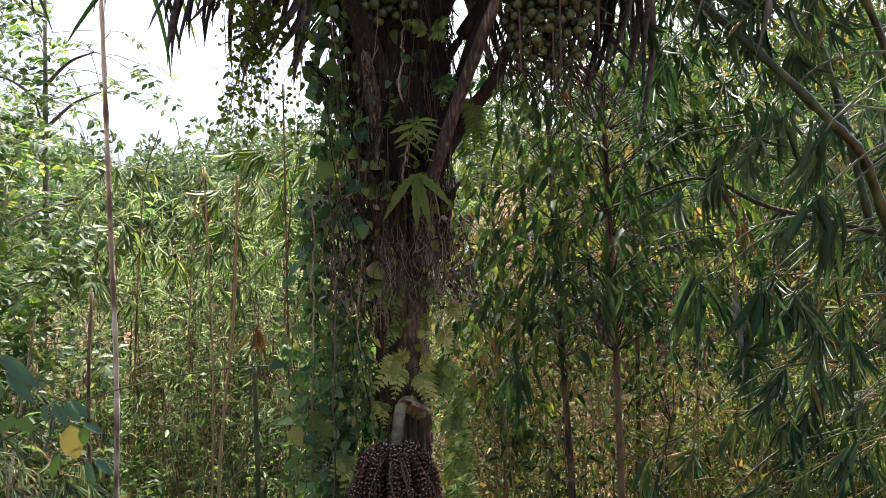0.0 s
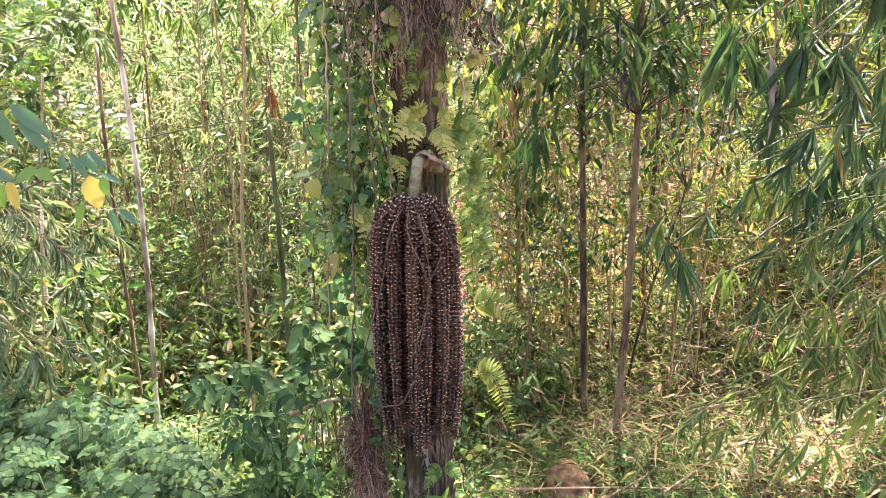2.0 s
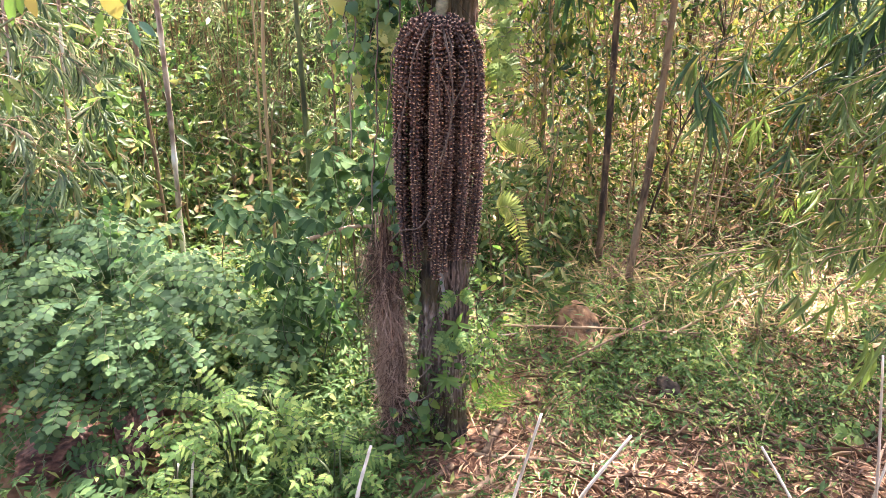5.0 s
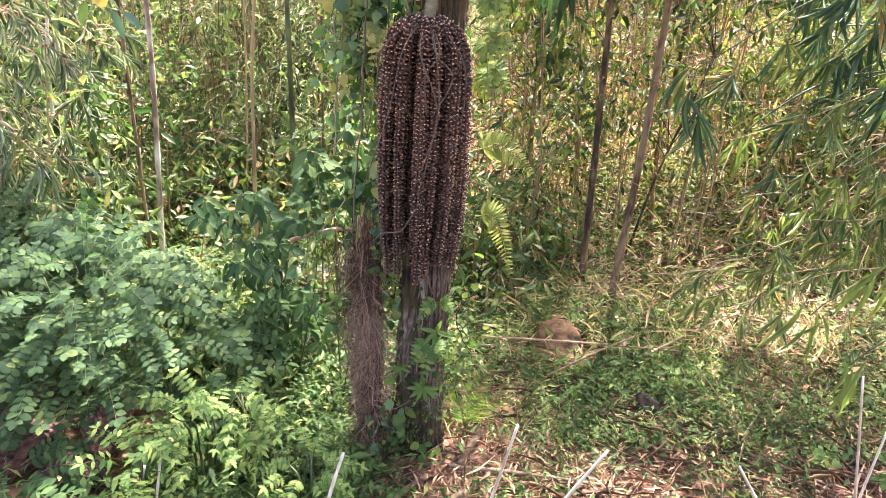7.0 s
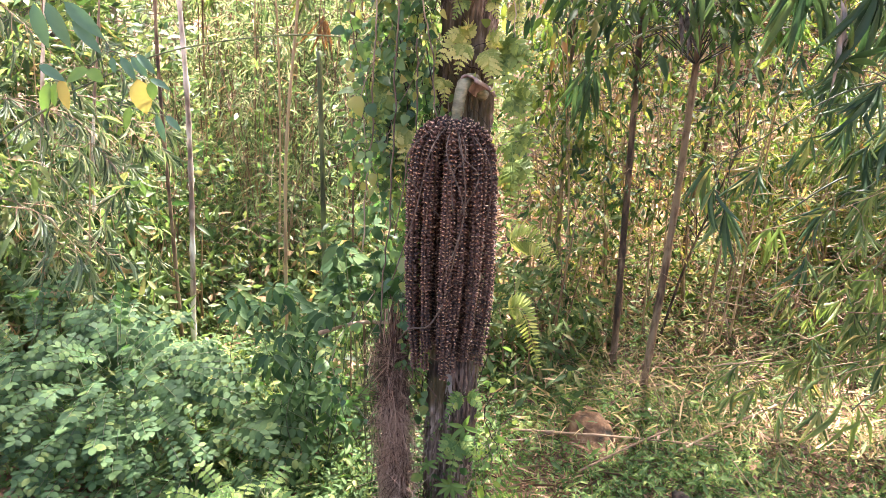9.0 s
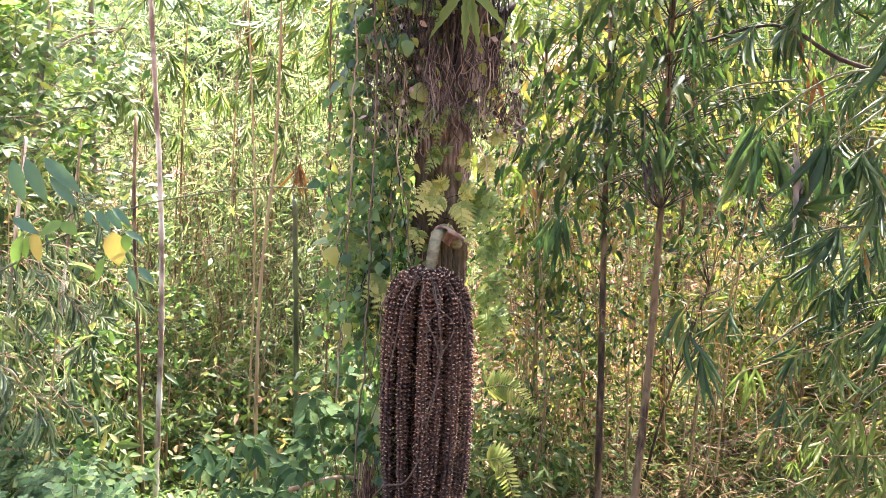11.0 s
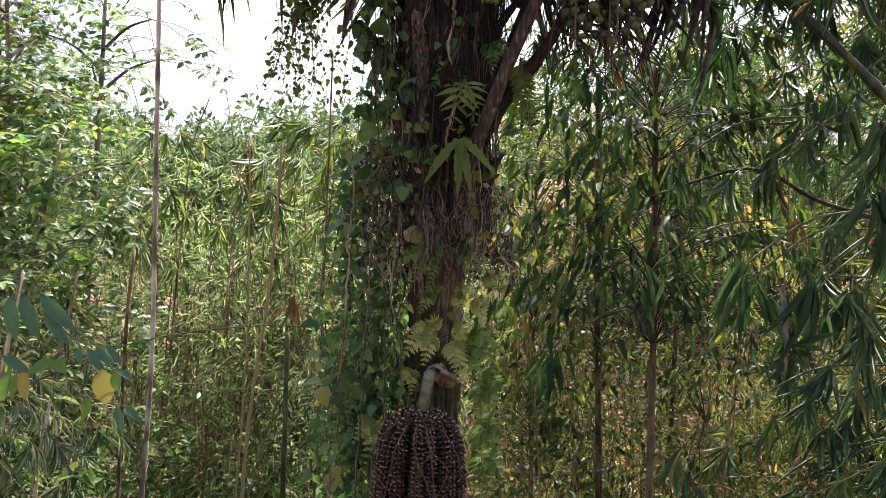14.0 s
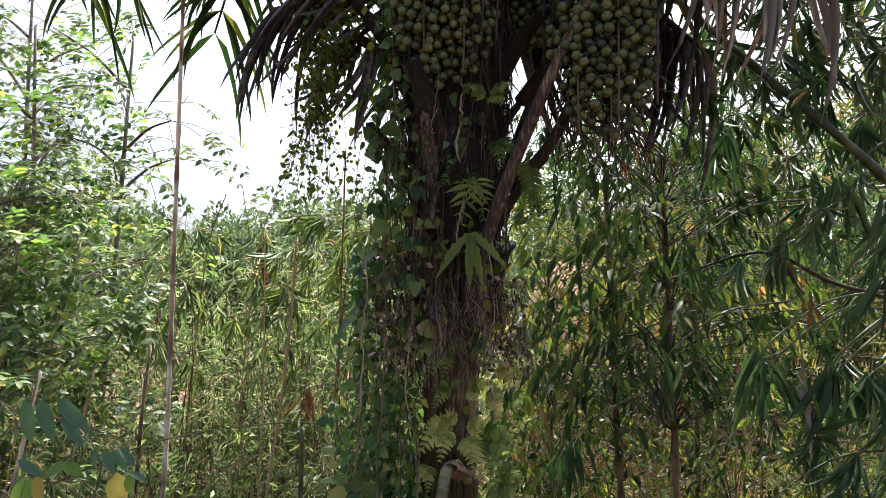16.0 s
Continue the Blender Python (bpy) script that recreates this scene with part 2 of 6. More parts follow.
    # bamboo leaf in darker and paler copies; shade and sunlight are in the colours
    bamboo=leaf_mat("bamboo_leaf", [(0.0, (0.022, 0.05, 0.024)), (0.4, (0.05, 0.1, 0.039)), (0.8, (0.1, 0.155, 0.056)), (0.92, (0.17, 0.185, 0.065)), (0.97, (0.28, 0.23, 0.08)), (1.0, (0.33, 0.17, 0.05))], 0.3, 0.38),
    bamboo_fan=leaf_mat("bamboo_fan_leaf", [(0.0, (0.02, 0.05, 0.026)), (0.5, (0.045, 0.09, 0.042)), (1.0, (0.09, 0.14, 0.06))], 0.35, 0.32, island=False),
    bamboo_lit=leaf_mat("lit_bamboo_leaf", [(0.0, (0.05, 0.09, 0.03)), (0.5, (0.13, 0.185, 0.06)), (0.88, (0.22, 0.265, 0.09)), (1.0, (0.38, 0.29, 0.11))], 0.35, 0.45),
    # thicket bamboo: haze is put into the colour, paler and bluer than the leaf
    bamboo_hazed=leaf_mat("hazed_thicket_leaf", [(0, (0.038, 0.064, 0.034)), (0.35, (0.11, 0.155, 0.08)), (0.65, (0.2, 0.25, 0.135)), (0.86, (0.31, 0.335, 0.22)), (0.94, (0.38, 0.335, 0.25)), (1, (0.3, 0.18, 0.13))], 0.36, 0.54, sheen=0.4),
    under=leaf_mat("undergrowth_leaf", [(0, (0.022, 0.044, 0.012)), (0.4, (0.07, 0.105, 0.024)), (0.75, (0.15, 0.175, 0.04)), (0.92, (0.25, 0.2, 0.07)), (1, (0.28, 0.14, 0.06))], 0.45, 0.46),
    mixed=leaf_mat("mixed_green_leaf", [(0, (0.022, 0.05, 0.018)), (0.4, (0.07, 0.115, 0.04)), (0.75, (0.145, 0.195, 0.07)), (0.92, (0.24, 0.25, 0.11)), (1, (0.25, 0.16, 0.09))], 0.42, 0.42),
    sapling=leaf_mat("sapling_leaf", [(0, (0.014, 0.034, 0.012)), (0.5, (0.032, 0.066, 0.02)), (0.9, (0.065, 0.11, 0.028)), (1, (0.15, 0.14, 0.04))], 0.42, 0.3),
    tree=leaf_mat("tree_leaf", [(0.0, (0.034, 0.075, 0.03)), (0.5, (0.095, 0.165, 0.054)), (0.85, (0.19, 0.265, 0.075)), (1.0, (0.35, 0.35, 0.09))], 0.36, 0.5, sheen=0.4),
    # far wood: greyed, narrow range of greens that paints in the haze
    tree_far=leaf_mat("hazed_far_leaf", [(0, (0.054, 0.0855, 0.0475)), (0.5, (0.09, 0.133, 0.0712)), (1, (0.135, 0.18, 0.0997))], 0.6, 0.3, patch=0.15),
    shrub=leaf_mat("round_leaf", [(0, (0.022, 0.055, 0.022)), (0.5, (0.042, 0.09, 0.032)), (0.9, (0.07, 0.125, 0.04)), (1, (0.125, 0.17, 0.05))], 0.6, 0.36),
    shrub_dark=leaf_mat("dark_shrub_leaf", [(0, (0.0238, 0.0572, 0.0195)), (0.5, (0.0467, 0.0968, 0.0315)), (1, (0.085, 0.141, 0.045))], 0.75, 0.4),
    lime=leaf_mat("lime_leaf", [(0.0, (0.06, 0.125, 0.034)), (0.6, (0.12, 0.2, 0.052)), (1.0, (0.23, 0.29, 0.08))], 0.5, 0.42),
    # climber leaflets: the blue cast of open shade is put into the colour
    shade_blue=leaf_mat("shade_blue_leaf", [(0.0, (0.035, 0.085, 0.05)), (0.6, (0.06, 0.125, 0.075)), (1.0, (0.1, 0.17, 0.1))], 0.4, 0.3, sheen=0.5),
    lime_bright=leaf_mat("young_lime_leaf", [(0.0, (0.08, 0.16, 0.045)), (0.6, (0.15, 0.245, 0.065)), (1.0, (0.27, 0.34, 0.095))], 0.55, 0.42),
    weed=leaf_mat("weed_leaf", [(0, (0.025, 0.06, 0.016)), (0.5, (0.06, 0.115, 0.03)), (0.85, (0.11, 0.165, 0.045)), (1, (0.24, 0.26, 0.08))], 0.5, 0.38, patch=0.9),
    straw_grass=leaf_mat("dry_grass", [(0.0, (0.06, 0.085, 0.03)), (0.3, (0.14, 0.15, 0.06)), (0.6, (0.3, 0.24, 0.13)), (1.0, (0.48, 0.34, 0.21))], 0.6, 0.3, patch=2.0),
    yellow=leaf_mat("yellowing_leaf", [(0.0, (0.24, 0.23, 0.06)), (0.6, (0.32, 0.26, 0.08)), (1.0, (0.36, 0.22, 0.07))], 0.5, 0.3),
    rust=leaf_mat("rust_leaf", [(0, (0.12, 0.055, 0.028)), (1, (0.21, 0.105, 0.05))], 0.6, 0.22),
    liana=rough_mat("liana_bark", [(0.3, (0.07, 0.05, 0.035)), (0.55, (0.17, 0.13, 0.09)), (0.8, (0.32, 0.26, 0.19))], (40, 40, 8), 4, 0.85, 0.3, per_object=0.3),
)

# ---- mesh tools ----
rng = np.random.default_rng(7)


class Geo:
    """Triangles gathered in arrays, linked as one mesh."""

    def __init__(self):
        self.v, self.f, self.n = [], [], 0

    def add(self, v, f):
        self.v.append(np.asarray(v, float).reshape(-1, 3))
        self.f.append(np.asarray(f, int).reshape(-1, 3) + self.n)
        self.n += len(self.v[-1])
        return self

    def mesh(self, name, smooth=True):
        me = bpy.data.meshes.new(name)
        v, f = np.concatenate(self.v), np.concatenate(self.f)
        me.vertices.add(len(v))
        me.vertices.foreach_set("co", v.astype(np.float32).ravel())
        me.loops.add(len(f) * 3)
        me.loops.foreach_set("vertex_index", f.astype(np.int32).ravel())
        me.polygons.add(len(f))
        me.polygons.foreach_set("loop_start", np.arange(0, len(f) * 3, 3, dtype=np.int32))
        me.polygons.foreach_set("loop_total", np.full(len(f), 3, dtype=np.int32))
        me.polygons.foreach_set("use_smooth", np.full(len(f), smooth))
        me.update(calc_edges=True)
        return me


MASSES = ("foliage", "twig_mass", "root_mass", "stem_mass", "fibre_skirt", "fibre_mat", "fibre_growth")


def part(name, geo, material, parent=None, label="", smooth=True):
    """One mesh object, under a thing or under a part where a parent is given."""
    me = geo.mesh(name, smooth) if isinstance(geo, Geo) else geo
    if material and not me.materials:
        me.materials.append(material)
    ob = new(name, me)
    ob.parent = parent
    if name in MASSES:
        ob["kind"] = "stuff"
    if parent and parent.type == "EMPTY":
        ob.matrix_parent_inverse = Matrix.Translation(parent.location).inverted()
    return tagged(ob, label)


def thing(name, at, label, category, group="", kind=""):
    ob = new(name)
    ob.location, ob.empty_display_size = at, 0.1
    return tagged(ob, label, category, group, kind)


def unit(a):
    a = np.asarray(a, float)
    return a / np.maximum(np.linalg.norm(a, axis=-1, keepdims=True), 1e-9)


def inst(geo, template, pos, way, normal, length, width):
    """Copies of a leaf template: its y axis along way, its z axis near normal."""
    tv, tf = template
    pos, way, normal = np.atleast_2d(pos), np.atleast_2d(way), np.atleast_2d(normal)
    n = len(pos)
    y = unit(np.broadcast_to(way, (n, 3)))
    x = unit(np.cross(y, np.broadcast_to(normal, (n, 3)) + 1e-4))
    z = np.cross(x, y)
    length, width = np.broadcast_to(length, n), np.broadcast_to(width, n)
    v = (pos[:, None] + tv[None, :, 0:1] * (x * width[:, None])[:, None] + tv[None, :, 1:2] * (y * length[:, None])[:, None]
         + tv[None, :, 2:3] * (z * length[:, None])[:, None])
    f = tf[None] + (np.arange(n) * len(tv))[:, None, None]
    return geo.add(v.reshape(-1, 3), f.reshape(-1, 3))


def leaf_shape(rows=4, wide=lambda t: math.sin(math.pi * t ** 0.7), fold=0.25, curl=0.25, wave=0.0):
    """A folded, drooping blade, 1 long and 1 wide, from its stalk at the origin along y."""
    v, f = [(0, 0, 0)], []
    for i in range(1, rows):
        t = i / rows
        w = 0.5 * wide(t)
        sag = -curl * t * t
        lift = fold * w * 0.35
        v += [(-w, t, sag + lift + wave * math.sin(9 * t)), (0, t, sag), (w, t, sag + lift - wave * math.sin(9 * t))]
    v.append((0, 1, -curl))
    f += [(0, 2, 1), (0, 3, 2)]
    for i in range(rows - 2):
        a, b = 1 + 3 * i, 4 + 3 * i
        f += [(a, a + 1, b + 1), (a, b + 1, b), (a + 1, a + 2, b + 2), (a + 1, b + 2, b + 1)]
    a, tip = 1 + 3 * (rows - 2), len(v) - 1
    f += [(a, a + 1, tip), (a + 1, a + 2, tip)]
    return np.array(v, float), np.array(f)


LANCE = leaf_shape(5, lambda t: min(1, 3.2 * t) * (1 - t ** 2.2), 0.5, 0.22)
LANCE_LOW = leaf_shape(3, lambda t: 1.15 * math.sin(math.pi * t ** 0.75), 0.4, 0.2)
TINY = leaf_shape(2, lambda t: 1.0, 0.3, 0.15)
OVAL = leaf_shape(5, lambda t: math.sin(math.pi * t ** 0.85) ** 0.75, 0.3, 0.18)
OVAL_LOW = leaf_shape(3, lambda t: math.sin(math.pi * t ** 0.85) ** 0.7, 0.3, 0.15)
HEART = leaf_shape(7, lambda t: 1.05 * math.sin(math.pi * t ** 0.62) ** 0.62 * (1 - 0.3 * t ** 2), 0.3, 0.3)
ROUND = leaf_shape(4, lambda t: math.sin(math.pi * t ** 0.9) ** 0.6, 0.1, 0.08)
LOBED = leaf_shape(9, lambda t: 1.15 * math.sin(math.pi * t ** 0.62) ** 0.9 * (1 + 0.34 * math.sin(25 * t)), 0.25, 0.25)
STRIP = leaf_shape(6, lambda t: min(1, 6 * t) * (1 - 0.75 * t), 0.4, 0.35)


def tube(geo, points, radii, sides=6, cap=True):
    p = np.asarray(points, float)
    n = len(p)
    r = np.broadcast_to(np.asarray(radii, float), n)
    d = unit(np.gradient(p, axis=0))
    ref = np.array([0.0, 1, 0]) if abs(d[0][2]) > 0.8 else np.array([0.0, 0, 1])
    x = unit(np.cross(d, ref))
    y = np.cross(d, x)
    a = np.linspace(0, 2 * math.pi, sides, endpoint=False)
    v = p[:, None] + r[:, None, None] * (np.cos(a)[None, :, None] * x[:, None] + np.sin(a)[None, :, None] * y[:, None])
    k = np.arange(sides)
    f = []
    for i in range(n - 1):
        b0, b1 = i * sides + k, i * sides + (k + 1) % sides
        f.append(np.stack([b0, b1, b1 + sides], 1))
        f.append(np.stack([b0, b1 + sides, b0 + sides], 1))
    v = v.reshape(-1, 3)
    if cap:
        v = np.concatenate([v, p[:1], p[-1:]])
        c0, c1 = n * sides, n * sides + 1
        f.append(np.stack([(k + 1) % sides, k, np.full(sides, c0)], 1))
        e = (n - 1) * sides
        f.append(np.stack([e + k, e + (k + 1) % sides, np.full(sides, c1)], 1))
    return geo.add(v, np.concatenate(f))


def curve(points, n=12):
    """A smooth line through the points (Catmull-Rom)."""
    p = np.asarray(points, float)
    if len(p) == 2:
        return p[0] + np.linspace(0, 1, n)[:, None] * (p[1] - p[0])
    q = np.concatenate([[2 * p[0] - p[1]], p, [2 * p[-1] - p[-2]]])
    out = []
    for t in np.linspace(0, len(p) - 1 - 1e-6, n):
        i, u = int(t), t % 1
        a, b, c, e = q[i:i + 4]
        out.append(0.5 * (2 * b + (c - a) * u + (2 * a - 5 * b + 4 * c - e) * u * u + (3 * b - a - 3 * c + e) * u ** 3))
    return np.array(out)


def cane(geo, points, r0, r1, gap=0.22, n=None, sides=10):
    """A jointed cane: rings swell a little at each node."""
    c = curve(points, 60)
    length = np.linalg.norm(np.diff(c, axis=0), axis=1).sum()
    joints = max(2, int(length / gap))
    c = curve(points, joints * 4 + 1)
    t = np.linspace(0, 1, len(c))
    r = r0 + (r1 - r0) * t
    r = r * np.where(np.arange(len(c)) % 4 == 0, 1.22, np.where(np.arange(len(c)) % 4 == 1, 0.96, 0.94))
    return tube(geo, c, r, sides)


def fern_frond(geo, base, tip, pairs=14, wide=0.12, sag=0.08, up=(0, -0.5, 1), stem=None, taper=1.0, leaf=None, tilt=0.15, fat=0.3):
    """A pinnate frond on an arching midrib."""
    base, tip = np.array(base, float), np.array(tip, float)
    mid = (base + tip) / 2 + np.array([0, 0, sag])
    c = curve([base, mid, tip], 12)
    tube(geo if stem is None else stem, c, np.linspace(0.003, 0.001, 12), 4, False)
    s = np.linspace(0.16, 0.98, pairs)
    p = curve([base, mid, tip], 200)[(s * 199).astype(int)]
    d = unit(np.gradient(curve([base, mid, tip], 200), axis=0))[(s * 199).astype(int)]
    up = unit(np.asarray(up, float))
    side = unit(np.cross(d, up))
    nrm = np.cross(side, d)
    w = wide * (1 - 0.85 * s ** 1.6 * taper) * np.minimum(1, 0.45 + 2.2 * s)
    for k in (-1, 1):
        inst(geo, leaf or LANCE_LOW, p, k * side + 0.45 * d - tilt * nrm + 0.08 * rng.normal(size=(pairs, 3)), nrm + 0.12 * rng.normal(size=(pairs, 3)), w, np.maximum(w * fat, 0.006))
    return geo


# ---- ground ----


def smooth(a, b, x):
    t = np.clip((x - a) / (b - a), 0, 1)
    return t * t * (3 - 2 * t)


def height(x, y):
    """The lie of the land: the palm's terrace, a bank under the viewer, a slope behind that climbs to the right."""
    x, y = np.asarray(x, float), np.asarray(y, float)
    bank = 1.05 * (1 - smooth(0.5, 2.1, y))
    right = smooth(-1.0, 1.6, x)
    rise = right * (0.36 * np.maximum(0, y - 4.9) * (1 - smooth(14, 24, y)) + 4.4 * smooth(14, 24, y))
    dip = (1 - right) * (-0.55 * smooth(3.8, 7, y) + 2.2 * smooth(12, 40, y))
    lumps = 0.05 * np.sin(1.7 * x + 0.6 * y) * np.cos(1.3 * y - 0.4 * x) + 0.02 * np.sin(5.1 * x + 1.1) * np.sin(4.3 * y)
    near = smooth(0.25, 1.0, np.hypot(x + 0.15, y - 2.87))
    return bank + rise + dip + lumps * near


def ground_sheet():
    g = Geo()
    xs = np.unique(np.concatenate([np.linspace(-4, 4, 121), np.linspace(4, 30, 60), np.linspace(30, 900, 25), -np.linspace(4, 30, 60), -np.linspace(30, 900, 25)]))
    ys = np.unique(np.concatenate([np.linspace(-1, 8, 131), np.linspace(8, 40, 70), np.linspace(40, 900, 25), -np.linspace(1, 30, 15), -np.linspace(30, 900, 12)]))
    X, Y = np.meshgrid(xs, ys)
    Z = height(X, Y)
    close = (np.abs(X) < 4) & (Y < 8)
    Z = Z + np.where(close, 0.012 * np.sin(23 * X + 3 * np.sin(9 * Y)) * np.sin(19 * Y), 0)
    nx = len(xs)
    i = (np.arange(len(ys) - 1)[:, None] * nx + np.arange(nx - 1)[None]).ravel()
    f = np.concatenate([np.stack([i, i + 1, i + nx + 1], 1), np.stack([i, i + nx + 1, i + nx], 1)])
    g.add(np.stack([X, Y, Z], -1).reshape(-1, 3), f)
    ob = part("ground", g, M["soil"])
    tagged(ob, "brown forest soil with dry litter, rising behind the palm", "ground", kind="structure")


ground_sheet()

# ---- the palm ----
PX, PY = -0.165, 2.87


def trunk_radius(z):
    return np.interp(z, [-0.2, 0.0, 0.25, 0.9, 1.8, 2.6, 2.9, 3.3, 3.6, 5.2], [0.15, 0.112, 0.098, 0.095, 0.09, 0.09, 0.115, 0.145, 0.168, 0.18])


def palm_trunk(palm):
    g = Geo()
    na, zs = 110, np.linspace(-0.15, 5.1, 260)
    a = np.linspace(0, 2 * math.pi, na, endpoint=False)
    A, Zz = np.meshgrid(a, zs)
    ridge = 0.010 * np.abs(np.sin(A * 9 + 0.8 * np.sin(Zz * 2.1))) + 0.006 * np.sin(A * 23 + 1.4 * np.sin(3.3 * Zz)) + 0.004 * np.sin(A * 41 + Zz * 2)
    scars = 0.007 * np.sin(Zz * 24 + 1.5 * np.sin(A * 2)) * np.sin(3 * A + 5 * np.sin(Zz))
    cracks = -0.018 * (np.sin(A * 13 + 1.2 * np.sin(Zz * 4)) > 0.93)
    r = trunk_radius(Zz) + ridge + scars + cracks + 0.004 * rng.normal(size=A.shape)
    v = np.stack([PX + r * np.cos(A), PY + r * np.sin(A), Zz], -1).reshape(-1, 3)
    i = (np.arange(len(zs) - 1)[:, None] * na + np.arange(na)[None]).ravel()
    j = (np.arange(len(zs) - 1)[:, None] * na + (np.arange(na)[None] + 1) % na).ravel()
    g.add(v, np.concatenate([np.stack([i, j, j + na], 1), np.stack([i, j + na, i + na], 1)]))
    part("trunk", g, M["trunk"], palm, "dark fibrous palm trunk with split bark")
    sheath = Geo()
    zs = np.linspace(2.86, 5.12, 130)
    A, Zz = np.meshgrid(a, zs)
    gap = smooth(0.35, 0.8, np.sin(A * 3 + 2.2 * np.sin(Zz * 3.1)) * np.sin(Zz * 2.3 + A))
    r = trunk_radius(Zz) + 0.026 * smooth(2.86, 3.1, Zz) - 0.03 * gap + 0.006 * np.sin(A * 31 + 2 * np.sin(4 * Zz)) + 0.005 * rng.normal(size=A.shape)
    i = (np.arange(len(zs) - 1)[:, None] * na + np.arange(na)[None]).ravel()
    j = (np.arange(len(zs) - 1)[:, None] * na + (np.arange(na)[None] + 1) % na).ravel()
    sheath.add(np.stack([PX + r * np.cos(A), PY + r * np.sin(A), Zz], -1).reshape(-1, 3), np.concatenate([np.stack([i, j, j + na], 1), np.stack([i, j + na, i + na], 1)]))
    part("fibre_sheath", sheath, M["fibre_black"], palm, "black matted fibre around the upper trunk")


def leaf_base_mesh(length, width, thick):
    """An old leaf base: a curved, tapering, hollow-backed slab with a split end."""
    g = Geo()
    n, m = 14, 9
    vs = []
    for face in (1, -1):
        for i in range(n):
            t = i / (n - 1)
            w = width * (1 - 0.55 * t) * (1 + 0.06 * math.sin(11 * t))
            for k in range(m):
                s = k / (m - 1) * 2 - 1
                out = 0.12 * t + 0.30 * t * t
                d = thick * (1 - 0.5 * t) * (1 - s * s) ** 0.5
                vs.append((s * w / 2, -out * length - face * d * 0.5 + 0.25 * w * s * s, t * length * (1 - 0.05 * s * s) + 0.012 * math.sin(7 * s + 3 * t) * t))
    f = []
    for face in (0, 1):
        o = face * n * m
        for i in range(n - 1):
            for k in range(m - 1):
                q = (o + i * m + k, o + i * m + k + 1, o + (i + 1) * m + k + 1, o + (i + 1) * m + k)
                q = q if face == 0 else q[::-1]
                f += [(q[0], q[1], q[2]), (q[0], q[2], q[3])]
    for k in range(m - 1):
        a, b = (n - 1) * m + k, n * m + (n - 1) * m + k
        f += [(a, a + 1, b + 1), (a, b + 1, b)]
    g.add(vs, f)
    return g.mesh("leaf_base")


def hanging_fibres(n, z_low, z_high, drop, out, r=0.0022, spread=math.pi * 2, toward=-math.pi / 2, rad=0.0):
    g = Geo()
    for _ in range(n):
        a = toward + rng.uniform(-spread / 2, spread / 2)
        z = rng.uniform(z_low, z_high)
        r0 = trunk_radius(z) + rad
        p = np.array([PX + r0 * math.cos(a), PY + r0 * math.sin(a), z])
        o = np.array([math.cos(a), math.sin(a), 0]) * out * rng.uniform(0.3, 1)
        d = drop * rng.uniform(0.4, 1.2)
        w = 0.02 * rng.normal(size=3)
        tube(g, curve([p, p + o + [0, 0, -0.15 * d], p + 0.8 * o + w + [0, 0, -0.6 * d], p + 0.6 * o + 1.7 * w + [0, 0, -d]], 8), np.linspace(r, 0.5 * r, 8) * rng.uniform(0.6, 1.5), 4, False)
    return g


